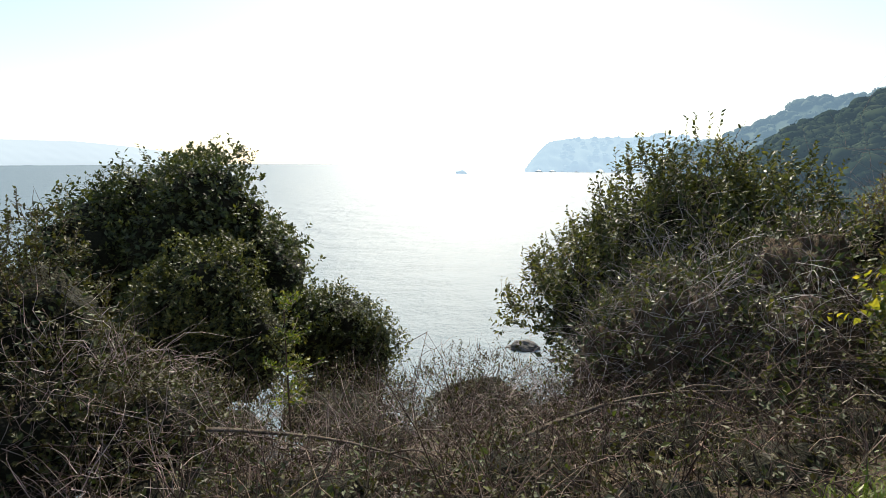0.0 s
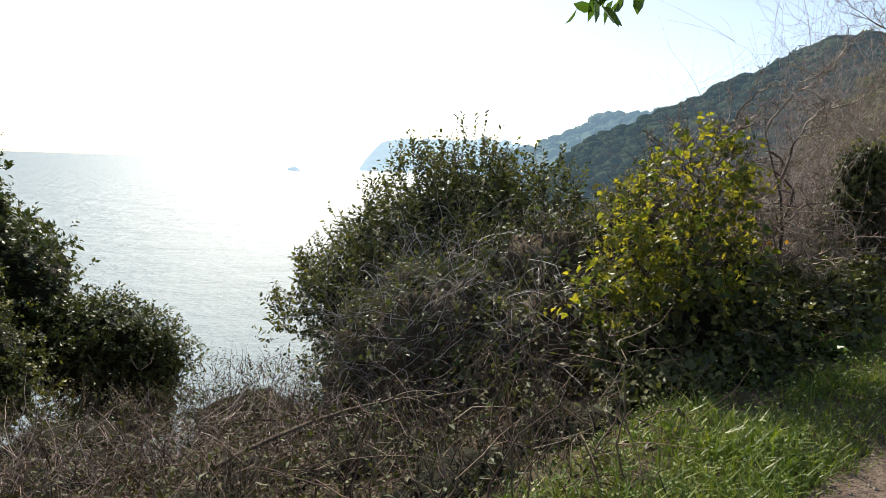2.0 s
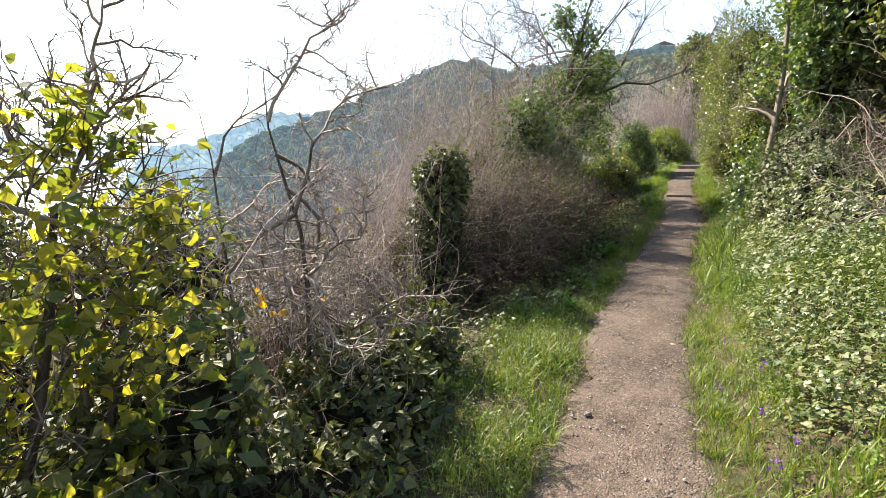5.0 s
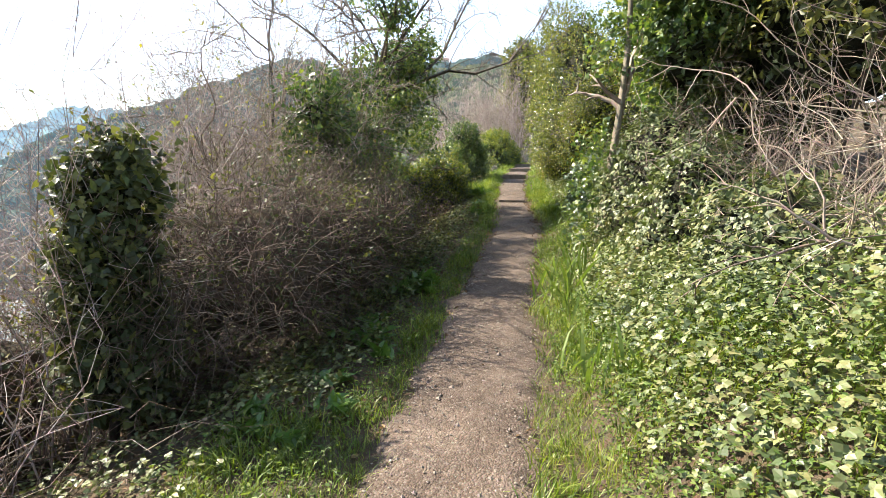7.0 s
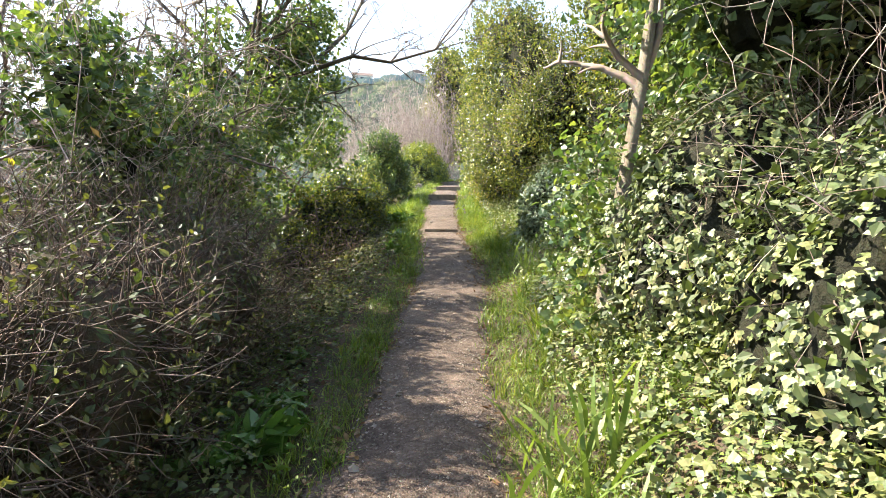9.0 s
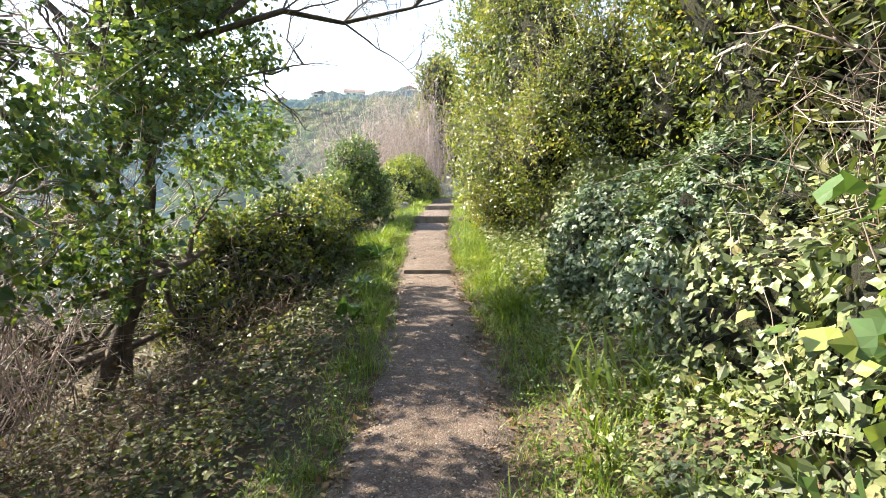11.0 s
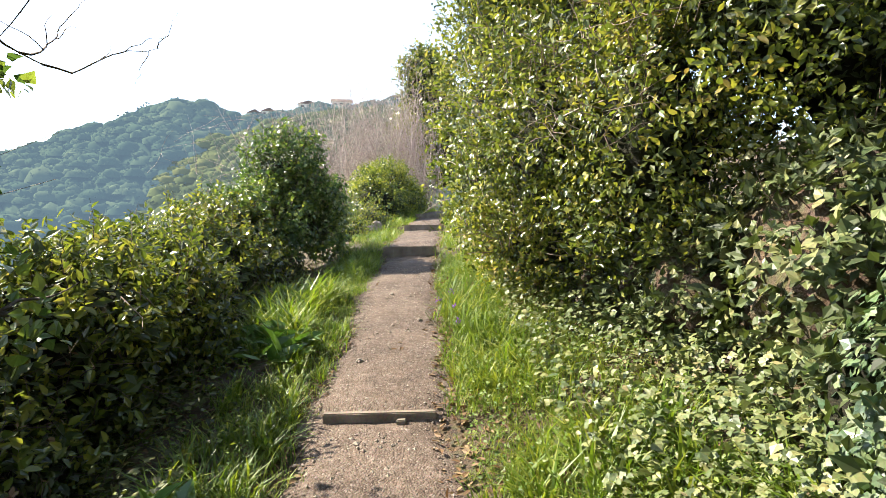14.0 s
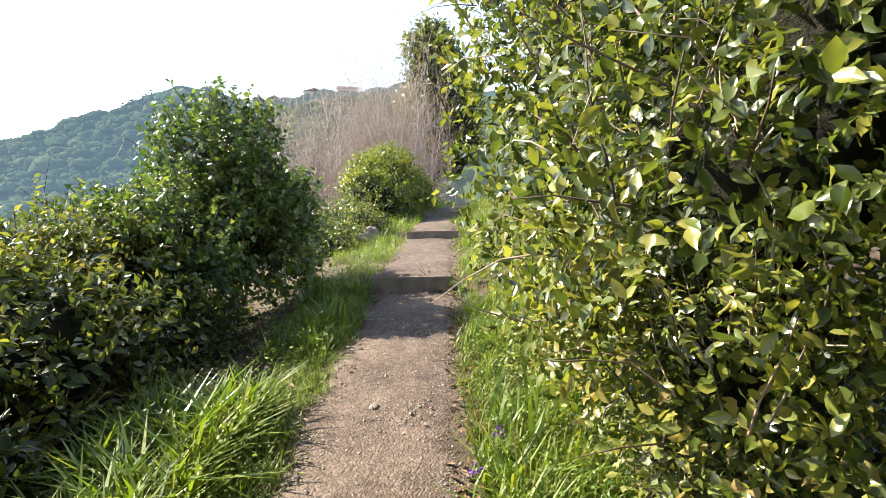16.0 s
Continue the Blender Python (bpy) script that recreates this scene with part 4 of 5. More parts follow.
def thicket(name, label, box, count, height, mat, seed, lean=(0, 0, 0), leaf=None, leaves=0, r=0.006, spread=0.2, fall=0.5, bud=0.045):
    """Close-standing bare stems with side twigs."""
    rng = np.random.default_rng(seed)
    x = rng.uniform(box[0], box[1], count)
    y = line_y(x) + rng.uniform(box[2], box[3], count)
    z = ground_z(x, y)
    t = thing(name, (float(x.mean()), float(y.mean()), float(ground_z(x.mean(), y.mean()))), label, "shrubs")
    out = (y - line_y(x) - box[2]) / (box[3] - box[2])
    tall = height * rng.uniform(0.4, 1.12, count) * (1.1 - fall * np.clip(out, 0, 1))
    main = wander(np.stack([x, y, z - 0.05], -1), np.array([0, 0, 1.0]) + np.array(lean) + rng.normal(0, spread, (count, 3)), tall, 7, 0.12 + spread * 0.3, -0.02, rng)
    if box[2] > 0:
        clear = (main[..., 1] - line_y(main[..., 0])).min(1) > 0.95
        main, tall, count = main[clear], tall[clear], int(clear.sum())
    tagged(stems("stem", main, r * rng.uniform(0.7, 1.5, count), r * 0.25, mat, t), kind="stuff")
    for i, (per, ln, rr) in enumerate(((5, 0.42, 0.5), (4, 0.18, 0.3))):
        at = rng.integers(1, 7, (count, per))
        p = main[np.arange(count)[:, None], at].reshape(-1, 3)
        d = np.array([0, 0, 0.6 - spread * 0.6]) + rng.normal(0, 0.6, p.shape)
        tw = wander(p, d, np.repeat(tall, per) * ln * rng.uniform(0.4, 1.1, len(p)), 4 - i, 0.22, 0, rng)
        if box[2] > 0:
            tw = tw[(tw[..., 1] - line_y(tw[..., 0])).min(1) > 0.8]
        tagged(stems("twig", tw, r * rr, r * 0.2, mat, t), kind="stuff")
    if leaves:
        q = tw[rng.integers(0, len(tw), leaves), rng.integers(1, 3, leaves)]
        tri_mesh("foliage", *place_leaves(q, rng.normal(0, 1, q.shape), rng.normal(0, 0.5, q.shape) + np.array([0, 0, 1]), bud * rng.uniform(0.6, 1.3, leaves), DIAMOND), leaf, t)
    return t


thicket("scrub_thicket", "brown leafless scrub with a few new leaves", (8.8, 12.5, 2.9, 6.0), 620, 2.8, M_PINK_TWIG, 41, (0.1, 0.15, 0), M_GORSE, 3500, r=0.006, spread=0.26)
thicket("scrub_thicket", "tall brown leafless scrub under the ivy tree", (11.5, 17, 3.6, 7.0), 760, 5.4, M_PINK_TWIG, 46, (0.05, 0.15, 0), M_GORSE, 3000, r=0.007, spread=0.24, fall=0.2)
thicket("scrub_thicket", "brown leafless scrub on the seaward slope", (6.0, 9.5, 2.5, 6.8), 560, 2.5, M_PINK_TWIG, 42, (0, 0.1, 0), M_GORSE, 3000, r=0.0055, spread=0.28, fall=0.1)
thicket("bare_thicket", "tall pinkish-brown leafless thicket", (36, 42.5, 0.9, 6.6), 900, 4.9, M_PINK_TWIG, 43, (-0.03, 0.03, 0), r=0.012, fall=-0.25, spread=0.2)
thicket("bramble_thicket", "dark brown leafless undergrowth below the bushes", (13, 20, 1.5, 3.0), 240, 0.7, M_TWIG, 44, leaf=M_DEAD, leaves=2200, r=0.005, spread=0.6)
shrub("scrub_bush", "dense brown twiggy bush on the seaward slope", [(10.0, 7.3, 0.3, 1.0, 0.8, 0.7), (11.4, 7.9, 0.4, 1.0, 0.8, 0.8), (13.0, 8.6, 0.8, 1.1, 0.8, 0.9), (14.6, 9.2, 1.0, 1.0, 0.8, 1.0), (8.4, 7.2, -0.1, 1.0, 0.8, 0.75), (7.2, 6.6, -0.3, 0.8, 0.7, 0.7)], M_GORSE, 2600, 5, 0.04, 0.2, DIAMOND, 45, twigs=3200, twig_mat=M_PINK_TWIG, core=0.6, inner=M_EARTH)


def canes(name, label, lobes, count, length, mat, seed, r=0.0035, droop=0.16, low=-0.3):
    """Arching bramble canes that spring out of a bush and hang over its face."""
    rng = np.random.default_rng(seed)
    p, way = shell(lobes, count, rng, 0.25, low)
    d = way * 0.5 + np.array([0, 0, 0.35]) + rng.normal(0, 0.7, p.shape)
    lines = wander(p - way * 0.12, d, rng.uniform(length * 0.35, length, count), 6, 0.3, droop, rng)
    return tagged(stems(name, lines, r * rng.uniform(0.5, 1.3, count), r * 0.3, mat), label, "brambles", kind="stuff")


canes("bramble_canes", "grey arching bramble canes over the dark bush", [(2.6, 5.6, -0.4, 1.0, 0.8, 0.95), (3.4, 5.1, -0.45, 0.8, 0.7, 0.9), (2.0, 5.9, -0.9, 0.8, 0.7, 0.9), (3.2, 6.6, -0.5, 1.4, 1.2, 1.2)], 1200, 0.9, M_LIT_TWIG, 471, 0.0034)
canes("bramble_canes", "pale dry canes hanging on the evergreen bush", [(3.5, 7.9, -0.2, 1.4, 1.35, 1.3), (2.6, 8.0, -0.7, 1.3, 1.25, 1.3), (4.5, 7.6, -0.2, 1.1, 1.1, 1.2)], 900, 0.8, M_GREY_TWIG, 472, 0.0036)
canes("bramble_canes", "dark brown thorny canes of the bramble bank", [(9.5, 5.75, 0.6, 0.9, 0.65, 0.8), (10.4, 5.95, 0.7, 0.9, 0.6, 0.8), (11.4, 6.35, 0.7, 0.9, 0.6, 0.75), (12.5, 6.7, 0.8, 0.9, 0.6, 0.7)], 3200, 0.75, M_TWIG, 473, 0.003)
canes("bramble_canes", "pinkish dry canes on top of the bramble bank", [(9.8, 6.3, 0.85, 1.0, 0.7, 0.75), (11.2, 6.7, 0.9, 1.0, 0.7, 0.75), (13.0, 7.2, 1.1, 1.0, 0.7, 0.75)], 1300, 0.8, M_PINK_TWIG, 474, 0.003, 0.08, 0.0)
canes("bramble_canes", "red-brown dead canes under the glossy bushes", [(18.2, 8.1, 0.35, 0.9, 0.5, 0.5), (19.6, 8.4, 0.5, 0.9, 0.5, 0.6), (17.0, 7.7, 0.1, 0.9, 0.5, 0.5), (20.8, 8.6, 0.7, 0.8, 0.4, 0.5)], 650, 0.6, M_TWIG, 475, 0.003)
canes("bramble_canes", "brown dry canes over the low bramble", [(-1.9, 3.6, -1.0, 1.1, 0.9, 0.6), (-0.5, 4.2, -1.2, 1.1, 1.0, 0.65), (0.8, 4.4, -1.1, 1.0, 0.9, 0.65), (-3.2, 4.2, -0.6, 1.2, 0.8, 0.8)], 1500, 0.8, M_PINK_TWIG, 476, 0.0035, 0.1, -0.1)


def bare_tree(base, top, r, seed, label, forks=6, levels=3, spread=0.75):
    rng = np.random.default_rng(seed)
    t = thing("bare_tree", base, label, "tree")
    lv = branch_tree((base[0], base[1], base[2] - 0.15), top, r, forks, levels, rng, spread, 0.17, 0, 0.36)
    limb_mesh("trunk", lv[:1], M_BARK, t)
    limb_mesh("branch", lv[1:], M_GREY_TWIG, t)
    return t


bare_tree(on_ground(5.85, 4.75), (5.75, 4.9, 2.1), 0.032, 51, "slender leafless hawthorn with knobbly twigs", 13)
bare_tree(on_ground(6.3, 5.3), (5.6, 5.4, 1.9), 0.025, 52, "thin leafless sapling leaning in the scrub", 5)
bare_tree(on_ground(4.75, 4.35), (4.55, 4.25, 1.6), 0.026, 53, "leafless shrub stem rising through yellow ivy", 9)
bare_tree(on_ground(14.5, 8.6), (15.3, 8.6, 4.6), 0.055, 54, "leafless tree with fine upward branches", 9)
bare_tree(on_ground(12.0, 8.2), (12.6, 8.2, 3.8), 0.045, 55, "leafless tree with fine upward branches", 9)
bare_tree((17.0, 9.0, float(ground_z(17.0, 9.0))), (17.0, 8.6, 5.4), 0.06, 56, "leafless crown behind the ivy tree", 7)



def budding_shrub(base, top, r, seed, label):
    """A leaning leafless shrub whose pale twig tips carry small yellow-green buds."""
    rng = np.random.default_rng(seed)
    t = thing("budding_shrub", base, label, "shrub")
    lv = branch_tree((base[0], base[1], base[2] - 0.15), top, r, 7, 3, rng, 0.6, 0.2, 0, 0.5)
    limb_mesh("trunk", lv[:1], M_PALE_BARK, t)
    limb_mesh("branch", lv[1:], M_GREY_TWIG, t)
    tips = lv[-1][0][:, -3:].reshape(-1, 3)
    q = tips[rng.integers(0, len(tips), 420)]
    tagged(tri_mesh("bud", *place_leaves(q, rng.normal(0, 1, q.shape) + np.array([0, 0, 0.8]), rng.normal(0, 1, q.shape), rng.uniform(0.02, 0.05, len(q)), DIAMOND), M_YELLOW, t), kind="stuff")
    return t


for bx, by, tx, ty, tz, sd in ((11.6, 7.3, 10.6, 7.4, 2.1, 571), (12.6, 7.9, 12.0, 7.6, 3.3, 573), (13.4, 8.2, 13.2, 8.0, 4.2, 575)):
    budding_shrub(on_ground(bx, by), (tx, ty, tz), 0.026, sd, "pale leaning leafless shrub with yellow-green buds")

shrub("scrub_bush", "dark scrub falling away down the slope", [(15.0, 11.3, -1.3, 1.4, 1.1, 1.0), (17.0, 11.8, -0.9, 1.4, 1.1, 1.1), (19.2, 12.3, -0.5, 1.4, 1.1, 1.1), (21.4, 12.9, -0.1, 1.4, 1.1, 1.1), (23.6, 13.4, 0.3, 1.4, 1.1, 1.2), (18.4, 14.6, -2.0, 1.8, 1.5, 1.4), (21.8, 15.4, -1.6, 1.8, 1.5, 1.4)], M_OAK, 4200, 6, 0.085, 0.22, DIAMOND, 59, twigs=900, twig_mat=M_PINK_TWIG, core=0.8)

# landward side
HEDGE_NEAR = [(20.7, 5.3, 2.85, 0.85, 0.7, 0.85), (21.75, 6.0, 3.0, 0.95, 0.75, 1.2), (20.4, 4.6, 3.7, 1.1, 1.0, 1.1), (21.9, 6.05, 2.2, 0.85, 0.6, 0.5), (20.9, 5.3, 2.3, 0.6, 0.4, 0.4)]
HEDGE_FAR = [(22.8, 6.42, 3.3, 1.0, 0.82, 1.5), (21.2, 5.4, 4.3, 1.2, 1.0, 1.3), (22.4, 5.9, 5.2, 1.3, 1.2, 1.3), (23.6, 6.5, 4.6, 1.1, 1.0, 1.6), (22.9, 6.3, 2.3, 0.9, 0.6, 0.6)]
shrub("holly_hedge", "tall glossy holly-leaved hedge beside the path", HEDGE_NEAR, M_LAUREL, 8800, 6, 0.042, 0.17, WAVY, 61, "hedge", core=0.5, depth=0.48, twigs=1500, twig_mat=M_GREY_TWIG, low=-0.9, up=0.3, face=(-0.5, 0.8, 0.1))
shrub("holly_hedge", "taller far end of the glossy evergreen hedge", HEDGE_FAR, M_LAUREL, 7000, 6, 0.055, 0.17, DIAMOND, 611, "hedge", core=0.6, depth=0.45, twigs=400, twig_mat=M_TWIG, low=-0.9, up=0.3, face=(-0.5, 0.8, 0.1))
shrub("evergreen_tree", "dark evergreen tree behind the hedge", [(18.8, 2.9, 4.4, 1.7, 1.3, 1.6), (17.2, 2.4, 5.0, 1.6, 1.4, 1.5), (20.0, 3.4, 5.4, 1.4, 1.3, 1.5), (19.6, 3.5, 3.3, 1.1, 0.9, 1.1), (20.7, 3.9, 3.4, 1.0, 0.9, 1.1), (18.2, 3.0, 3.2, 1.1, 0.8, 1.0), (15.6, 2.2, 4.6, 1.5, 1.2, 1.4)], M_LAUREL, 6800, 6, 0.058, 0.22, OVAL, 62, "tree", low=-0.9, face=(-0.5, 0.8, 0.1), twigs=400)
shrub("evergreen_tree", "evergreen tree with pale trunk clad in ivy", [(13.6, 2.7, 4.4, 0.9, 0.7, 1.2), (14.6, 3.0, 4.6, 0.9, 0.8, 1.1), (13.5, 2.9, 3.1, 0.5, 0.4, 0.6), (14.6, 2.9, 3.3, 0.8, 0.6, 0.8)], M_IVY, 3200, 5, 0.075, 0.2, IVY, 63, "tree", low=-0.9, face=(-0.5, 0.8, 0.1), core=0.5)
shrub("evergreen_tree", "dark evergreen trees closing the landward side", [(12.0, 1.0, 4.4, 1.5, 1.2, 1.7), (13.8, 1.4, 3.4, 1.3, 1.0, 1.3), (15.4, 1.8, 3.0, 1.4, 1.0, 1.3), (10.2, 0.0, 4.6, 1.4, 1.2, 1.6), (13.0, 0.8, 6.2, 1.8, 1.4, 1.4), (17.0, 2.2, 3.0, 1.3, 1.0, 1.2)], M_DARK_LAUREL, 4200, 6, 0.085, 0.24, OVAL, 70, "tree", low=-0.9, face=(-0.5, 0.8, 0.1), twigs=900)
shrub("conifer", "tall dark evergreen rising behind the thicket", [(44.6, 14.6, 6.0, 1.5, 1.4, 2.4), (45.0, 14.4, 8.4, 1.1, 1.1, 2.2), (46.2, 13.6, 6.4, 1.6, 1.4, 2.6), (45.4, 14.4, 10.2, 1.2, 1.1, 1.5), (45.6, 13.8, 8.2, 1.6, 1.4, 2.0)], M_LAUREL, 3000, 7, 0.16, 0.3, DIAMOND, 64, "tree")


def tree_trunk(base, top, r, mat, label):
    rng = np.random.default_rng(65)
    t = thing("tree_trunk", base, label, "tree")
    lv = branch_tree((base[0], base[1], base[2] - 0.2), top, r, 5, 2, rng, 0.45, 0.1, 0, 0.2)
    limb_mesh("trunk", lv[:1], mat, t)
    tagged(limb_mesh("branch", lv[1:], M_GREY_TWIG, t), kind="stuff")


tree_trunk(on_ground(13.55, 3.72), (12.95, 3.62, 5.6), 0.075, M_PALE_BARK, "straight pale tree trunk rising from the ivy bank")
tree_trunk(on_ground(14.6, 2.9), (15.6, 2.2, 5.0), 0.06, M_BARK, "dark leaning tree stem on the bank")
shrub("trunk_ivy", "ivy sprays clinging to the pale tree trunk", [(13.55, 3.85, 1.1, 0.4, 0.3, 0.6), (13.5, 3.75, 1.95, 0.28, 0.22, 0.4), (13.25, 3.68, 3.1, 0.3, 0.24, 0.4), (13.05, 3.66, 4.3, 0.4, 0.3, 0.5)], M_IVY, 800, 4, 0.062, 0.18, LOBED, 651, "ivy", core=0, depth=0.8, trunk=False, shoot=0.2)
MOUND = [(18.0, 4.2, 1.5, 0.85, 0.7, 0.9), (16.9, 3.8, 1.3, 0.85, 0.65, 0.9), (18.8, 4.4, 1.6, 0.6, 0.55, 0.7), (17.4, 3.5, 1.95, 0.95, 0.65, 0.65)]
shrub("ivy_mound", "bank mound thickly covered with grey-green ivy", MOUND, M_GREY_IVY, 12000, 4, 0.042, 0.08, LOBED, 66, "ivy", hang=0.95, buds=2, core=0.93, depth=0.12, up=0.05, trunk=False, shoot=0.15, sparse=60, face=(-0.5, 0.8, 0.1))
shrub("ivy_mound", "sunlit pale ivy sprawling over the bank", [(15.7, 3.5, 1.2, 0.9, 0.65, 0.95), (14.5, 3.2, 1.3, 0.9, 0.65, 1.05), (13.4, 3.0, 1.3, 0.9, 0.65, 1.15), (12.2, 2.6, 1.0, 0.9, 0.6, 1.0), (11.0, 2.15, 0.75, 0.8, 0.55, 0.9)], M_PALE_IVY, 9500, 4, 0.046, 0.1, LOBED, 67, "ivy", hang=0.7, buds=2, core=0.9, depth=0.18, up=0.12, trunk=False, twigs=900, twig_mat=M_GREY_TWIG, sparse=50, shoot=0.2, face=(-0.5, 0.8, 0.1))
shrub("ivy_mound", "ivy and holly sprawling at the hedge foot", [(20.3, 4.95, 1.4, 0.6, 0.35, 0.4), (19.5, 4.65, 1.4, 0.6, 0.35, 0.45), (21.2, 5.45, 1.55, 0.5, 0.3, 0.4), (19.8, 4.55, 2.05, 0.75, 0.5, 0.65), (20.6, 5.0, 1.9, 0.6, 0.4, 0.45)], M_PALE_IVY, 3600, 4, 0.05, 0.1, IVY, 69, "ivy", inner=M_EARTH, core=0.85, depth=0.25, up=0.1, trunk=False, twigs=250, sparse=50, shoot=0.15, face=(-0.5, 0.8, 0.1))
thicket("dead_brushwood", "tangle of grey dead twigs above the bank", (9.5, 16.5, -3.6, -1.9), 380, 1.9, M_GREY_TWIG, 68, (-0.2, 0.25, 0), r=0.006, spread=0.45)


def hanging_spray():
    """The tip of an overhanging branch with pointed leaves, and the small tree that it belongs to."""
    rng = np.random.default_rng(71)
    t = thing("overhanging_tree", on_ground(6.6, -0.8), "small tree on the bank with a branch over the path", "tree")
    limb_mesh("trunk", branch_tree((6.6, -0.8, 0.2), (6.2, -0.4, 4.2), 0.07, 4, 2, rng, 0.6, 0.1, 0, 0.4), M_BARK, t)
    k = np.linspace(0, 1, 10)[:, None]
    arc = np.array([6.3, -0.5, 3.4]) * (1 - k) + np.array([2.5, 2.75, 2.42]) * k + np.array([0, 0, 0.9]) * np.sin(k * 3.1416)
    stems("limb", arc[None], 0.03, 0.004, M_BARK, t)
    tip = np.array([2.48, 2.73, 2.27])
    p = tip + rng.normal(0, 1, (34, 3)) * np.array([0.13, 0.1, 0.08])
    d = rng.normal(0, 0.6, (34, 3)) + np.array([0, 0, -0.9])
    n, s = rng.normal(0, 1, (34, 3)), rng.uniform(0.08, 0.14, 34)
    for i in range(34):
        tri_mesh("leaf", *place_leaves(p[i:i + 1], d[i:i + 1], n[i:i + 1], s[i:i + 1], OVAL), M_BROAD, t)
    q = arc[rng.integers(0, 6, 90)] + rng.normal(0, 0.35, (90, 3)) + np.array([0, 0, 0.3])
    tri_mesh("foliage", *sprigs(q, unit(rng.normal(0, 1, (90, 3))), 7, 0.1, 0.2, OVAL, rng), M_BROAD, t)


hanging_spray()

# ---- low growth ----


def scatter_band(n, x0, x1, d0, d1, rng):
    x = rng.uniform(x0, x1, n)
    d = rng.uniform(d0, d1, n)
    y = line_y(x) + d / 0.945
    return np.stack([x, y, ground_z(x, y)], -1), d


def meadow(name, label, bands, mat, seed, outline=BLADE):
    """Blades in tufts over strips beside the path: rows of x0, x1, d0, d1, tufts, blades, length."""
    rng = np.random.default_rng(seed)
    pieces = []
    for x0, x1, d0, d1, tufts, per, length in bands:
        p, d = scatter_band(tufts, x0, x1, d0, d1, rng)
        keep = np.abs(d) > half_width(p[:, 0]) * rng.uniform(0.85, 1.2, tufts)
        p = p[keep]
        n = len(p)
        size = length * rng.uniform(0.5, 1.25, n) * (1 + 0.35 * np.sin(p[:, 0] * 3.1) * np.sin(p[:, 1] * 4.3))
        base = np.repeat(p, per, 0) + rng.normal(0, 0.03, (n * per, 3)) * np.array([1, 1, 0])
        lean = rng.normal(0, 0.45, (n * per, 3)) + np.repeat(rng.normal(0, 0.25, (n, 3)), per, 0)
        way = np.array([0, 0, 1.0]) + lean * np.array([1, 1, 0.2])
        side = np.cross(way, rng.normal(0, 1, way.shape))
        flat = unit(way * np.array([-1, -1, 0])) * -1
        norm = unit(np.cross(side, way)) * 0.3 + np.array([0, 0, 0.7]) - flat * 0.6
        pieces.append(place_leaves(base, way, norm, np.repeat(size, per) * rng.uniform(0.6, 1.15, n * per), outline))
    return tagged(tri_mesh(name, *merge(pieces), mat), label, "grass", kind="stuff")


meadow("grass", "bright green tufted grass along both path edges", [
    (2.0, 6.0, 0.35, 1.05, 900, 9, 0.12), (6.0, 9.0, 0.35, 1.35, 1000, 9, 0.13), (9.0, 16, 0.34, 0.75, 700, 8, 0.13), (16, 26, 0.34, 0.8, 900, 8, 0.14), (20.3, 25, 0.36, 0.8, 700, 9, 0.14), (20.7, 22.3, 0.7, 1.35, 260, 14, 0.3), (23.0, 25, 0.5, 1.0, 200, 12, 0.22), (18.6, 20.2, 0.5, 1.0, 160, 14, 0.22), (17.6, 19.6, -1.3, -0.6, 240, 16, 0.24), (13.2, 16.2, -1.3, -0.7, 110, 14, 0.24), (9.5, 13.2, -1.5, -0.6, 700, 9, 0.16), (18.5, 23, -1.5, -0.6, 700, 8, 0.15), (20, 24.5, -0.95, -0.36, 900, 9, 0.18), (26, 40, 0.3, 1.2, 1200, 8, 0.2),
    (2.0, 36, 0.32, 0.62, 2600, 6, 0.09), (2.0, 36, -0.66, -0.34, 2600, 6, 0.09), (-3, 1.0, 0.45, 1.0, 300, 8, 0.16), (1.0, 3.6, 0.45, 1.5, 700, 9, 0.17), (3, 9.5, -2.6, -0.35, 6000, 7, 0.13), (9.5, 17, -0.95, -0.3, 900, 8, 0.14), (17, 24, -1.25, -0.3, 1600, 9, 0.14), (24, 40, -1.3, -0.3, 1200, 8, 0.2)], M_GRASS, 81)


def litter():
    rng = np.random.default_rng(82)
    p = np.concatenate([scatter_band(2600, 9, 24, 0.25, 1.5, rng)[0], scatter_band(420, 2, 36, -0.5, 0.5, rng)[0], scatter_band(700, 12, 30, 0.3, 0.5, rng)[0], scatter_band(700, 12, 30, -0.5, -0.3, rng)[0], scatter_band(3200, 15, 24.5, -1.7, -0.3, rng)[0], scatter_band(1800, 13, 25, 1.3, 4.0, rng)[0], scatter_band(1200, 3, 12, 1.3, 4.0, rng)[0]])
    p[:, 2] += 0.03
    n = len(p)
    tagged(tri_mesh("fallen_leaves", *place_leaves(p, rng.normal(0, 1, (n, 3)) * np.array([1, 1, 0.25]), rng.normal(0, 0.35, (n, 3)) + np.array([0, 0, 1]), rng.uniform(0.025, 0.065, n), OVAL), M_DEAD), "dry brown leaves scattered on the path edges", "leaves", kind="stuff")


litter()


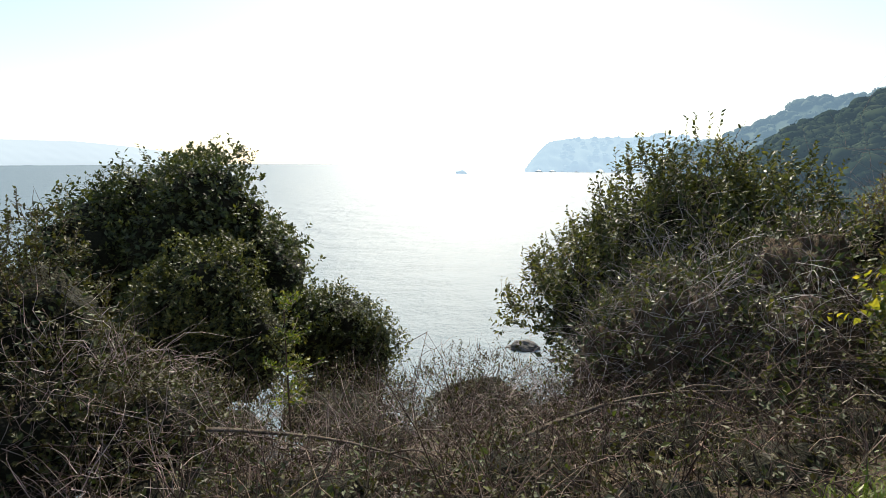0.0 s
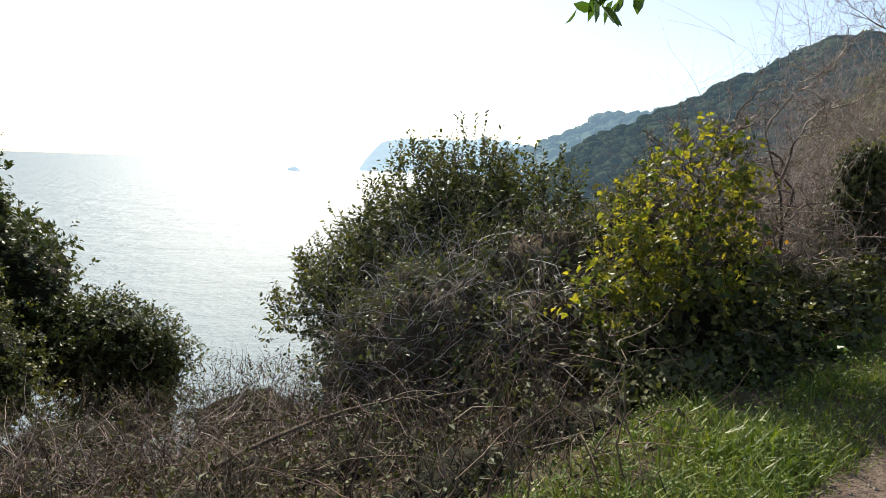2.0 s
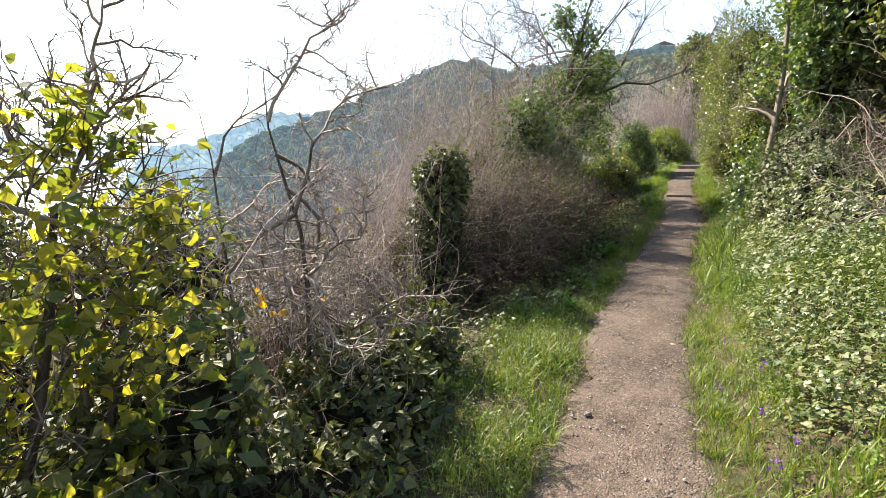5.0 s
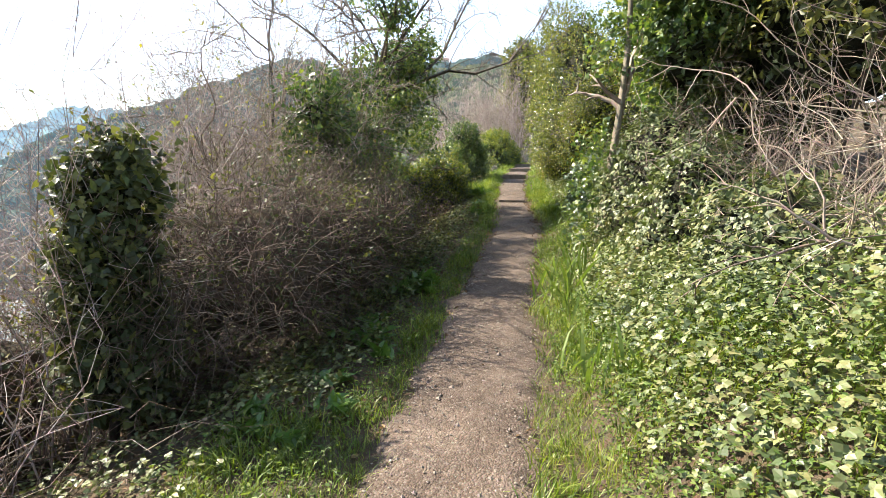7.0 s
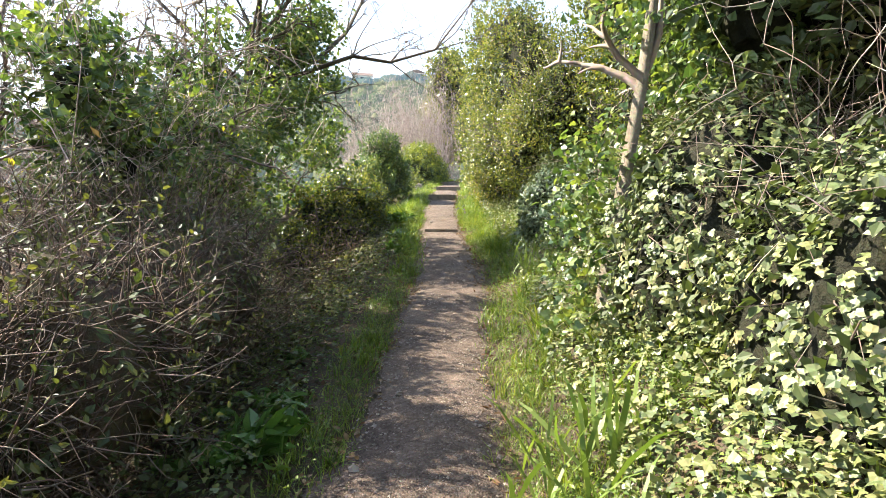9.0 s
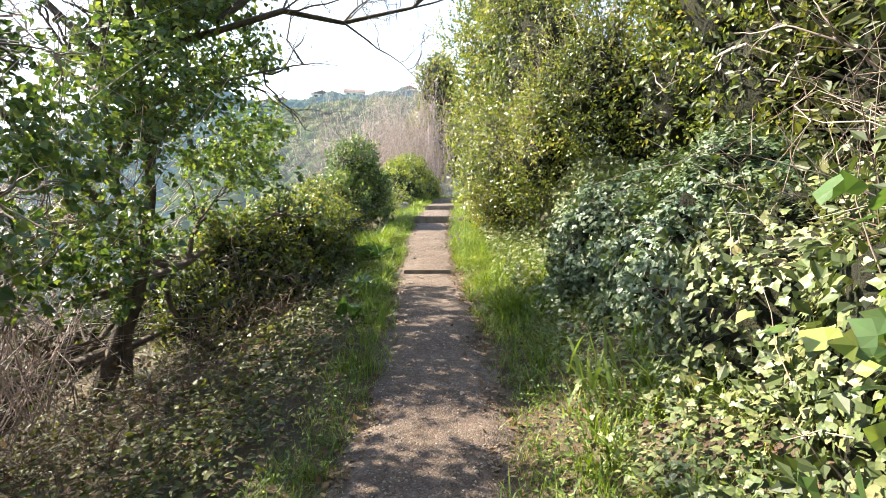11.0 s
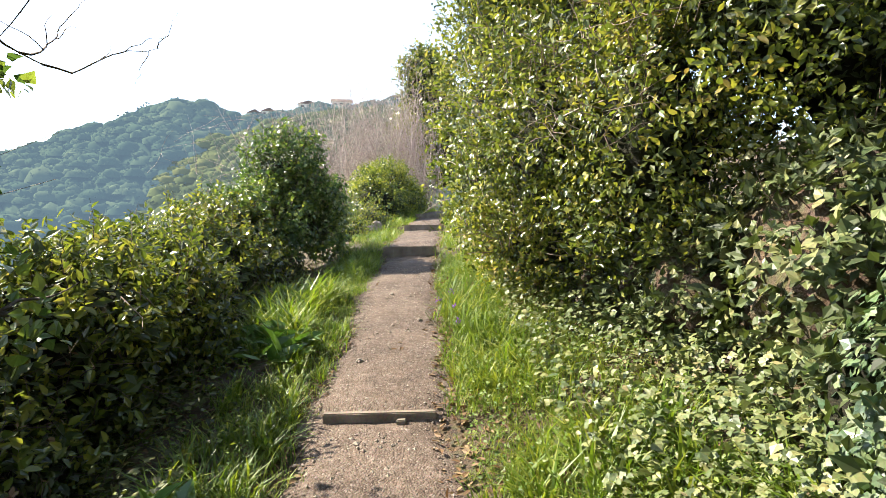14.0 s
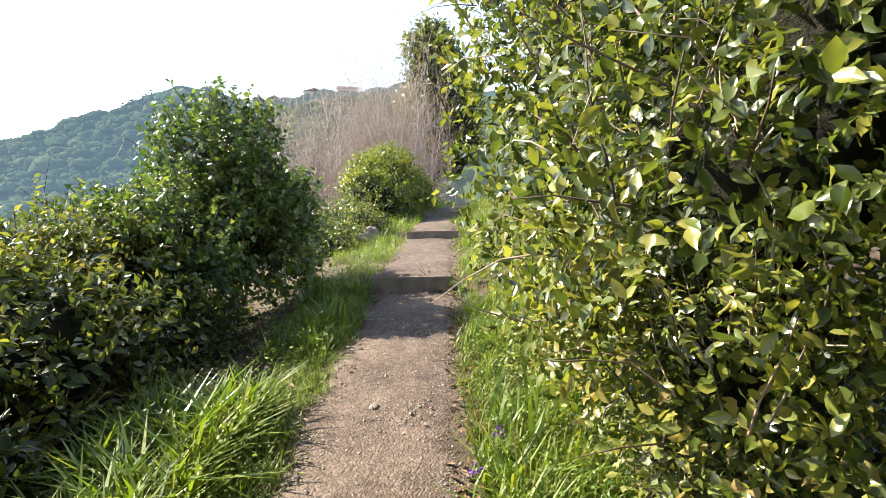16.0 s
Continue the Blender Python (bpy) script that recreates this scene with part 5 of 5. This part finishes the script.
def pebbles():
    rng = np.random.default_rng(83)
    n = 9500
    p, d = scatter_band(n, 2.0, 27, -0.42, 0.42, rng)
    p[:, 2] = line_z(p[:, 0]) + 0.018 - 0.02 * np.abs(d / 0.45) ** 4
    s = rng.lognormal(-5.15, 0.45, n)
    base = np.array([(1, 0, 0), (0, 1, 0), (-1, 0, 0), (0, -1, 0), (0, 0, 0.7), (0, 0, -0.7)])
    jit = base[None] * rng.uniform(0.6, 1.3, (n, 6, 1))
    a = rng.uniform(0, 6.28, n)
    rot = np.stack([np.stack([np.cos(a), -np.sin(a), 0 * a], -1), np.stack([np.sin(a), np.cos(a), 0 * a], -1), np.stack([0 * a, 0 * a, 1 + 0 * a], -1)], 1)
    v = p[:, None] + np.einsum("nij,nkj->nki", rot, jit) * s[:, None, None]
    f = np.array([(0, 1, 4), (1, 2, 4), (2, 3, 4), (3, 0, 4), (1, 0, 5), (2, 1, 5), (3, 2, 5), (0, 3, 5)])
    F = f[None] + (np.arange(n) * 6)[:, None, None]
    tagged(tri_mesh("gravel_stones", v.reshape(-1, 3), F.reshape(-1, 3), M_STONE), "loose pale stones on the path", "gravel", kind="stuff")


pebbles()


def bramble_floor(name, label, box, count, seed, mat, high=0.7, length=(0.4, 1.1)):
    """A tangle of arching stems over the ground."""
    rng = np.random.default_rng(seed)
    x = rng.uniform(box[0], box[1], count)
    y = line_y(x) + rng.uniform(box[2], box[3], count)
    z = ground_z(x, y) + high * rng.random(count) ** 0.8
    lines = wander(np.stack([x, y, z], -1), rng.normal(0, 1, (count, 3)) * np.array([1, 1, 0.45]) + np.array([0, 0, 0.2]), rng.uniform(*length, count), 4, 0.45, 0.05, rng)
    ob = stems(name, lines, rng.uniform(0.0015, 0.003, count), 0.001, mat)
    return tagged(ob, label, "brambles", kind="stuff")


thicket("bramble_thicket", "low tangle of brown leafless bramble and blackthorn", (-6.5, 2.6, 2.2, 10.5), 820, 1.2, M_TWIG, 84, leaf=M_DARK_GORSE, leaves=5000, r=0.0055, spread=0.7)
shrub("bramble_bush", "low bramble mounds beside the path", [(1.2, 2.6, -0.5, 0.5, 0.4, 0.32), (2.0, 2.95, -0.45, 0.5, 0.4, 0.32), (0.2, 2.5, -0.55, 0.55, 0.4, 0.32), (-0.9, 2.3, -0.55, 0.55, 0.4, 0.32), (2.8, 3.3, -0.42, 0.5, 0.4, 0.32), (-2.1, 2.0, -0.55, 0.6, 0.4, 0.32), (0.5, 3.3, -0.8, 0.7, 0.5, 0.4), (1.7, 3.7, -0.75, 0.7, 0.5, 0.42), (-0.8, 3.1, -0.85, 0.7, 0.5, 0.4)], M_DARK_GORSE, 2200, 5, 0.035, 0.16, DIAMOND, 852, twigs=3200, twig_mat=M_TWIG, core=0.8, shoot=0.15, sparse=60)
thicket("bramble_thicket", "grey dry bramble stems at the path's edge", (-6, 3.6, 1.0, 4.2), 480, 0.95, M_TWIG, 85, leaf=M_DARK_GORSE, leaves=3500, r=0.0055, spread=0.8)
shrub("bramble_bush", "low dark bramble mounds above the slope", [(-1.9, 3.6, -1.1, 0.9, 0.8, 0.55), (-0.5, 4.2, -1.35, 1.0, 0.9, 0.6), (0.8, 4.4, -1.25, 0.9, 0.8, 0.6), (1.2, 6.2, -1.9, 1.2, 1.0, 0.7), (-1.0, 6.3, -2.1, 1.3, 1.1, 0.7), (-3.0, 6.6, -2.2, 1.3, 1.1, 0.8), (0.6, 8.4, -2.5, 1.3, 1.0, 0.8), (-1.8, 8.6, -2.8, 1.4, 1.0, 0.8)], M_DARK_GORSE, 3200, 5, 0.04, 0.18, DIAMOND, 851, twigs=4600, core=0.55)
bramble_floor("bramble_tangle", "fine dry stems lying in the scrub", (-6.5, 3.6, 1.0, 7), 1700, 86, M_TWIG, 0.7, (0.2, 0.45))
bramble_floor("bramble_tangle", "brown dry stems under the seaward bushes", (5, 24, 1.5, 4.0), 3600, 87, M_TWIG, 0.6, (0.25, 0.7))


def ground_leaves(name, label, bands, mat, seed, size, outline, category):
    """Small leaves of weeds and creepers over the ground: rows of x0, x1, d0, d1, count, height."""
    rng = np.random.default_rng(seed)
    pieces = []
    for x0, x1, d0, d1, n, high in bands:
        p, _ = scatter_band(n, x0, x1, d0, d1, rng)
        p[:, 2] += high * rng.random(n)
        pieces.append(place_leaves(p, rng.normal(0, 1, (n, 3)) * np.array([1, 1, 0.3]), rng.normal(0, 0.4, (n, 3)) + np.array([-0.15, 0.55, 0.85]), size * rng.uniform(0.5, 1.3, n), outline))
    return tagged(tri_mesh(name, *merge(pieces), mat), label, category, kind="stuff")


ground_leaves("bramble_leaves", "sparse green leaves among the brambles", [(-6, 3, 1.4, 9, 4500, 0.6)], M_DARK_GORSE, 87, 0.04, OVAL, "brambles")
ground_leaves("creeping_ivy", "ivy leaves creeping over the bank", [(7, 19.5, -2.8, -0.8, 21000, 0.2), (7, 11.5, -2.6, -0.9, 9000, 0.34), (10, 15, -1.5, -0.8, 4000, 0.25), (18.3, 23.5, -2.4, -0.85, 8000, 0.32), (6.5, 10.5, 1.15, 2.8, 3500, 0.15), (9, 13, 0.8, 1.8, 1500, 0.2)], M_PALE_IVY, 88, 0.046, LOBED, "ivy")
ground_leaves("creeping_ivy", "dark ivy trailing under the seaward bushes", [(13, 20, 1.0, 3.4, 7000, 0.25), (9, 20, 0.8, 1.8, 4500, 0.2)], M_DARK_LAUREL, 888, 0.05, LOBED, "ivy")
ground_leaves("bank_weeds", "soft green weeds covering the bank", [(3, 9.5, -3.4, -0.7, 20000, 0.22), (7.5, 11.5, -2.0, -0.7, 9000, 0.25), (17, 24, -1.7, -0.45, 12000, 0.16), (2, 10, 0.5, 1.6, 9000, 0.16), (10, 26, 0.5, 1.4, 11000, 0.22), (13, 25, 1.3, 4.5, 7000, 0.25), (9.5, 17, -1.15, -0.5, 7000, 0.2)], M_HERB, 89, 0.028, DIAMOND, "weeds")


def step(x, width, rise, seed):
    """A path step: a board on edge with stakes before it."""
    y, z = float(line_y(x)), float(line_z(x + 0.24)) - 0.014
    slope = 16.0 + 90
    t = thing("wooden_step", (x, y, z - rise), "weathered timber board step held by a stake", "step", "steps in the path")
    m = pose(x, y, z - rise / 2 - (0.045 if rise < 0.1 else 0.015), 0, 1.5, slope)
    bm = bmesh.new()
    bmesh.ops.create_cube(bm, size=1, matrix=m @ Matrix.Diagonal((width, 0.045, rise + 0.1, 1)))
    bmesh.ops.bevel(bm, geom=bm.edges[:], offset=0.006, segments=2, affect="EDGES")
    part("board", bm, M_BOARD, t)
    for s in (-0.18, 0.33) if seed % 2 else (-0.2,):
        bm = bmesh.new()
        bmesh.ops.create_cube(bm, size=1, matrix=m @ pose(width * s, 0.05, -0.06, 4, 3, 0) @ Matrix.Diagonal((0.055, 0.045, rise + 0.16, 1)))
        bmesh.ops.bevel(bm, geom=bm.edges[:], offset=0.006, segments=2, affect="EDGES")
        part("stake", bm, M_BOARD, t)


for i, (x, w, rise) in enumerate(((19.9, 0.64, 0.035), (24.92, 0.8, 0.15), (28.87, 0.88, 0.13), (33.37, 0.88, 0.12))):
    step(x, w, rise, i)


# ---- single plants and small things ----
def leafy_clump(name, label, x, y, count, size, mat, outline, seed, rise=0.6, category="plant"):
    """A clump of large leaves, each a part of its own."""
    rng = np.random.default_rng(seed)
    z = float(ground_z(x, y))
    t = thing(name, (x, y, z), label, category)
    for _ in range(count):
        p = np.array([[x, y, z]]) + rng.normal(0, size * 0.45, (1, 3)) * np.array([1, 1, 0]) + np.array([0, 0, rng.uniform(0.02, size * 0.8)])
        d = rng.normal(0, 1, (1, 3)) * np.array([1, 1, 0.2]) + np.array([0, 0, rise])
        tri_mesh("leaf", *place_leaves(p, d, np.array([[0, 0, 1.0]]) + rng.normal(0, 0.3, (1, 3)), [size * rng.uniform(0.6, 1.2)], outline), mat, t)
    return t


TONGUE = (np.array([(0, 0.02, 0), (0, -0.02, 0), (0.35, 0.034, 0.01), (0.35, -0.034, 0.01), (0.75, 0.026, -0.08), (0.75, -0.026, -0.08), (1, 0, -0.25)]), np.array([(0, 1, 3), (0, 3, 2), (2, 3, 5), (2, 5, 4), (4, 5, 6)]))
ARUM = (np.array([(0.1, 0, 0), (-0.1, 0.22, 0.03), (0.25, 0.32, 0.07), (0.65, 0.2, 0.05), (1, 0, -0.12), (0.65, -0.2, 0.05), (0.25, -0.32, 0.07), (-0.1, -0.22, 0.03)]), np.array([(0, 2, 1), (0, 3, 2), (0, 4, 3), (0, 5, 4), (0, 6, 5), (0, 7, 6)]))


def at_path(x, d):
    return x, float(line_y(x)) + d / 0.945


for i, (x, d, n, s) in enumerate(((12.0, 0.85, 26, 0.2), (12.5, 1.0, 18, 0.18), (18.7, 0.85, 20, 0.2), (20.6, 0.75, 26, 0.22), (20.95, 0.95, 18, 0.2), (17.6, 0.8, 16, 0.18), (5.4, 1.15, 18, 0.14), (10.3, 1.0, 16, 0.16))):
    leafy_clump("arum_plant", "clump of broad arrow-shaped dark green leaves", *at_path(x, d), n, s, M_BROAD, ARUM, 300 + i)
for i, (x, d, n, s) in enumerate(((11.7, -0.62, 34, 0.34), (12.05, -0.8, 26, 0.36), (11.1, -0.75, 24, 0.3), (17.3, 0.62, 22, 0.26), (9.6, -0.75, 26, 0.3), (15.6, -0.95, 24, 0.26), (18.1, 0.7, 18, 0.24), (21.0, -0.62, 26, 0.24), (22.2, -0.6, 22, 0.24))):
    leafy_clump("iris_clump", "clump of long upright sword-shaped green leaves", *at_path(x, d), n, s, M_HERB, TONGUE, 330 + i, 2.4)


rng = np.random.default_rng(345)
for i in range(16):
    x, d = rng.uniform(8.6, 13.6), rng.uniform(0.72, 1.35)
    leafy_clump("nettle_plant", "low clump of dark green toothed leaves in shade", *at_path(x, d), 16, 0.11, M_BROAD, ARUM, 346 + i, 0.9)


def bluebell(x, y, seed):
    """A violet flower spike on a thin stalk."""
    rng = np.random.default_rng(seed)
    z = float(ground_z(x, y))
    t = thing("bluebell", (x, y, z), "small violet bluebell on a thin green stalk", "flower", "bluebells in the grass")
    line = wander(np.array([[x, y, z]]), np.array([[0.1, 0.1, 1.0]]), 0.2, 4, 0.1, 0.0, rng)
    stems("stalk", line, 0.002, 0.0015, M_GRASS, t)
    p = line[0, -1] + rng.normal(0, 0.014, (9, 3))
    tri_mesh("flower_head", *place_leaves(p, rng.normal(0, 1, (9, 3)) + np.array([0, 0, -0.6]), rng.normal(0, 1, (9, 3)), np.full(9, 0.022), OVAL), M_FLOWER, t)


for i, (x, d) in enumerate(((6.7, -0.62), (6.9, -0.75), (7.5, -0.55), (7.2, -0.7), (8.3, -0.6), (21.5, -0.5), (21.7, -0.42), (21.1, -0.52), (22.0, -0.48), (7.8, -0.8))):
    bluebell(*at_path(x, d), 360 + i)


def log(a_end, b_end, r, label):
    """A lying piece of wood, knobbly, tapering a little."""
    rng = np.random.default_rng(380)
    t = thing("fallen_branch", a_end, label, "branch")
    limb_mesh("branch_wood", branch_tree(a_end, b_end, r, 3, 1, rng, 0.6, 0.16, 0, 0.35), M_BARK, t)


log((0.6, 3.7, -0.5), (2.3, 4.0, -0.28), 0.024, "dead fallen branch lying over the brambles")
log((-1.6, 3.5, -0.35), (0.2, 3.2, -0.6), 0.022, "dark crooked fallen branch among bramble stems")
rock("boulder", *at_path(28.4, 1.0), float(ground_z(*at_path(28.4, 1.0))) + 0.1, (0.2, 0.15, 0.2), M_STONE, "rough pale boulder beside the steps", 21, 0.9)
rock("boulder", *at_path(28.1, 1.1), float(ground_z(*at_path(28.1, 1.1))) + 0.08, (0.16, 0.13, 0.17), M_STONE, "rough pale boulder beside the steps", 25, 0.9)
for i, (x, d, r) in enumerate(((6.1, -0.2, 0.025), (7.0, 0.25, 0.02), (12.9, 0.2, 0.022), (16.6, -0.25, 0.025), (17.6, 0.3, 0.02), (20.6, 0.2, 0.024), (21.6, -0.2, 0.02), (22.4, 0.1, 0.024))):
    x, y = at_path(x, d)
    rock("stone", x, y, float(line_z(x)) + 0.022, (r * 1.3, r, r), M_STONE, "loose pale stone lying on the path", i * 7, 0.8)


def green_shoot():
    """A pale young conifer-like shoot standing out of the brambles."""
    rng = np.random.default_rng(390)
    x, y = -1.1, 3.78
    z = float(ground_z(x, y))
    t = thing("pale_shoot", (x, y, z), "pale lichen-green upright shoot with short side twigs", "plant")
    k = np.linspace(0, 1, 8)[None, :, None]
    line = np.array([[[x, y, z]]]) * (1 - k) + np.array([[[x - 0.02, y, 0.42]]]) * k
    stems("stem", line, 0.012, 0.005, M_TWIG, t)
    p = line[0, rng.integers(4, 8, 26)] + rng.normal(0, 0.02, (26, 3))
    side = wander(p, rng.normal(0, 1, (26, 3)) * np.array([1, 1, 0.2]) + np.array([0, 0, 0.5]), rng.uniform(0.08, 0.26, 26), 5, 0.1, -0.05, rng)
    stems("side_twig", side, 0.006, 0.003, M_GREY_TWIG, t)
    q = side[:, 1:].reshape(-1, 3)
    q = np.repeat(q, 7, 0) + rng.normal(0, 0.012, (len(q) * 7, 3))
    tri_mesh("foliage", *place_leaves(q, rng.normal(0, 1, q.shape) + np.array([0, 0, 0.5]), rng.normal(0, 1, q.shape), rng.uniform(0.015, 0.04, len(q)), DIAMOND), M_LIME, t)


green_shoot()
rng = np.random.default_rng(395)
spot = np.array([5.75, 4.72, 0.75]) + rng.normal(0, 0.13, (12, 3)) * np.array([1.5, 0.6, 0.5])
tagged(tri_mesh("orange_leaves", *place_leaves(spot, rng.normal(0, 1, (12, 3)), rng.normal(0, 0.6, (12, 3)) + np.array([0, -0.6, 0.6]), rng.uniform(0.04, 0.07, 12), IVY), M_ORANGE), "orange-yellow autumn leaves on a bramble spray", "leaves", kind="stuff")


def dead_limb(base, top, r, seed, label):
    """A bleached dead limb that leans out of the brushwood."""
    rng = np.random.default_rng(seed)
    t = thing("dead_limb", base, label, "branch")
    lv = branch_tree((base[0], base[1], base[2] - 0.1), top, r, 5, 2, rng, 0.55, 0.12, 0.0, 0.4)
    limb_mesh("limb", lv[:1], M_PALE_BARK, t)
    tagged(limb_mesh("twig", lv[1:], M_GREY_TWIG, t), kind="stuff")


dead_limb(on_ground(9.3, 0.2), (11.5, 2.5, 2.35), 0.016, 401, "bleached dead limb leaning over the ivy bank")
dead_limb(on_ground(10.0, 0.8), (11.9, 2.2, 2.9), 0.014, 402, "thin bleached dead limb in the brushwood")
dead_limb(on_ground(8.9, 1.0), (10.1, 2.3, 1.35), 0.02, 403, "bleached dead limb lying low on the bank")
dead_limb(on_ground(15.6, 2.0), (17.6, 3.5, 3.4), 0.035, 404, "pale crooked dead limb above the ivy mound")
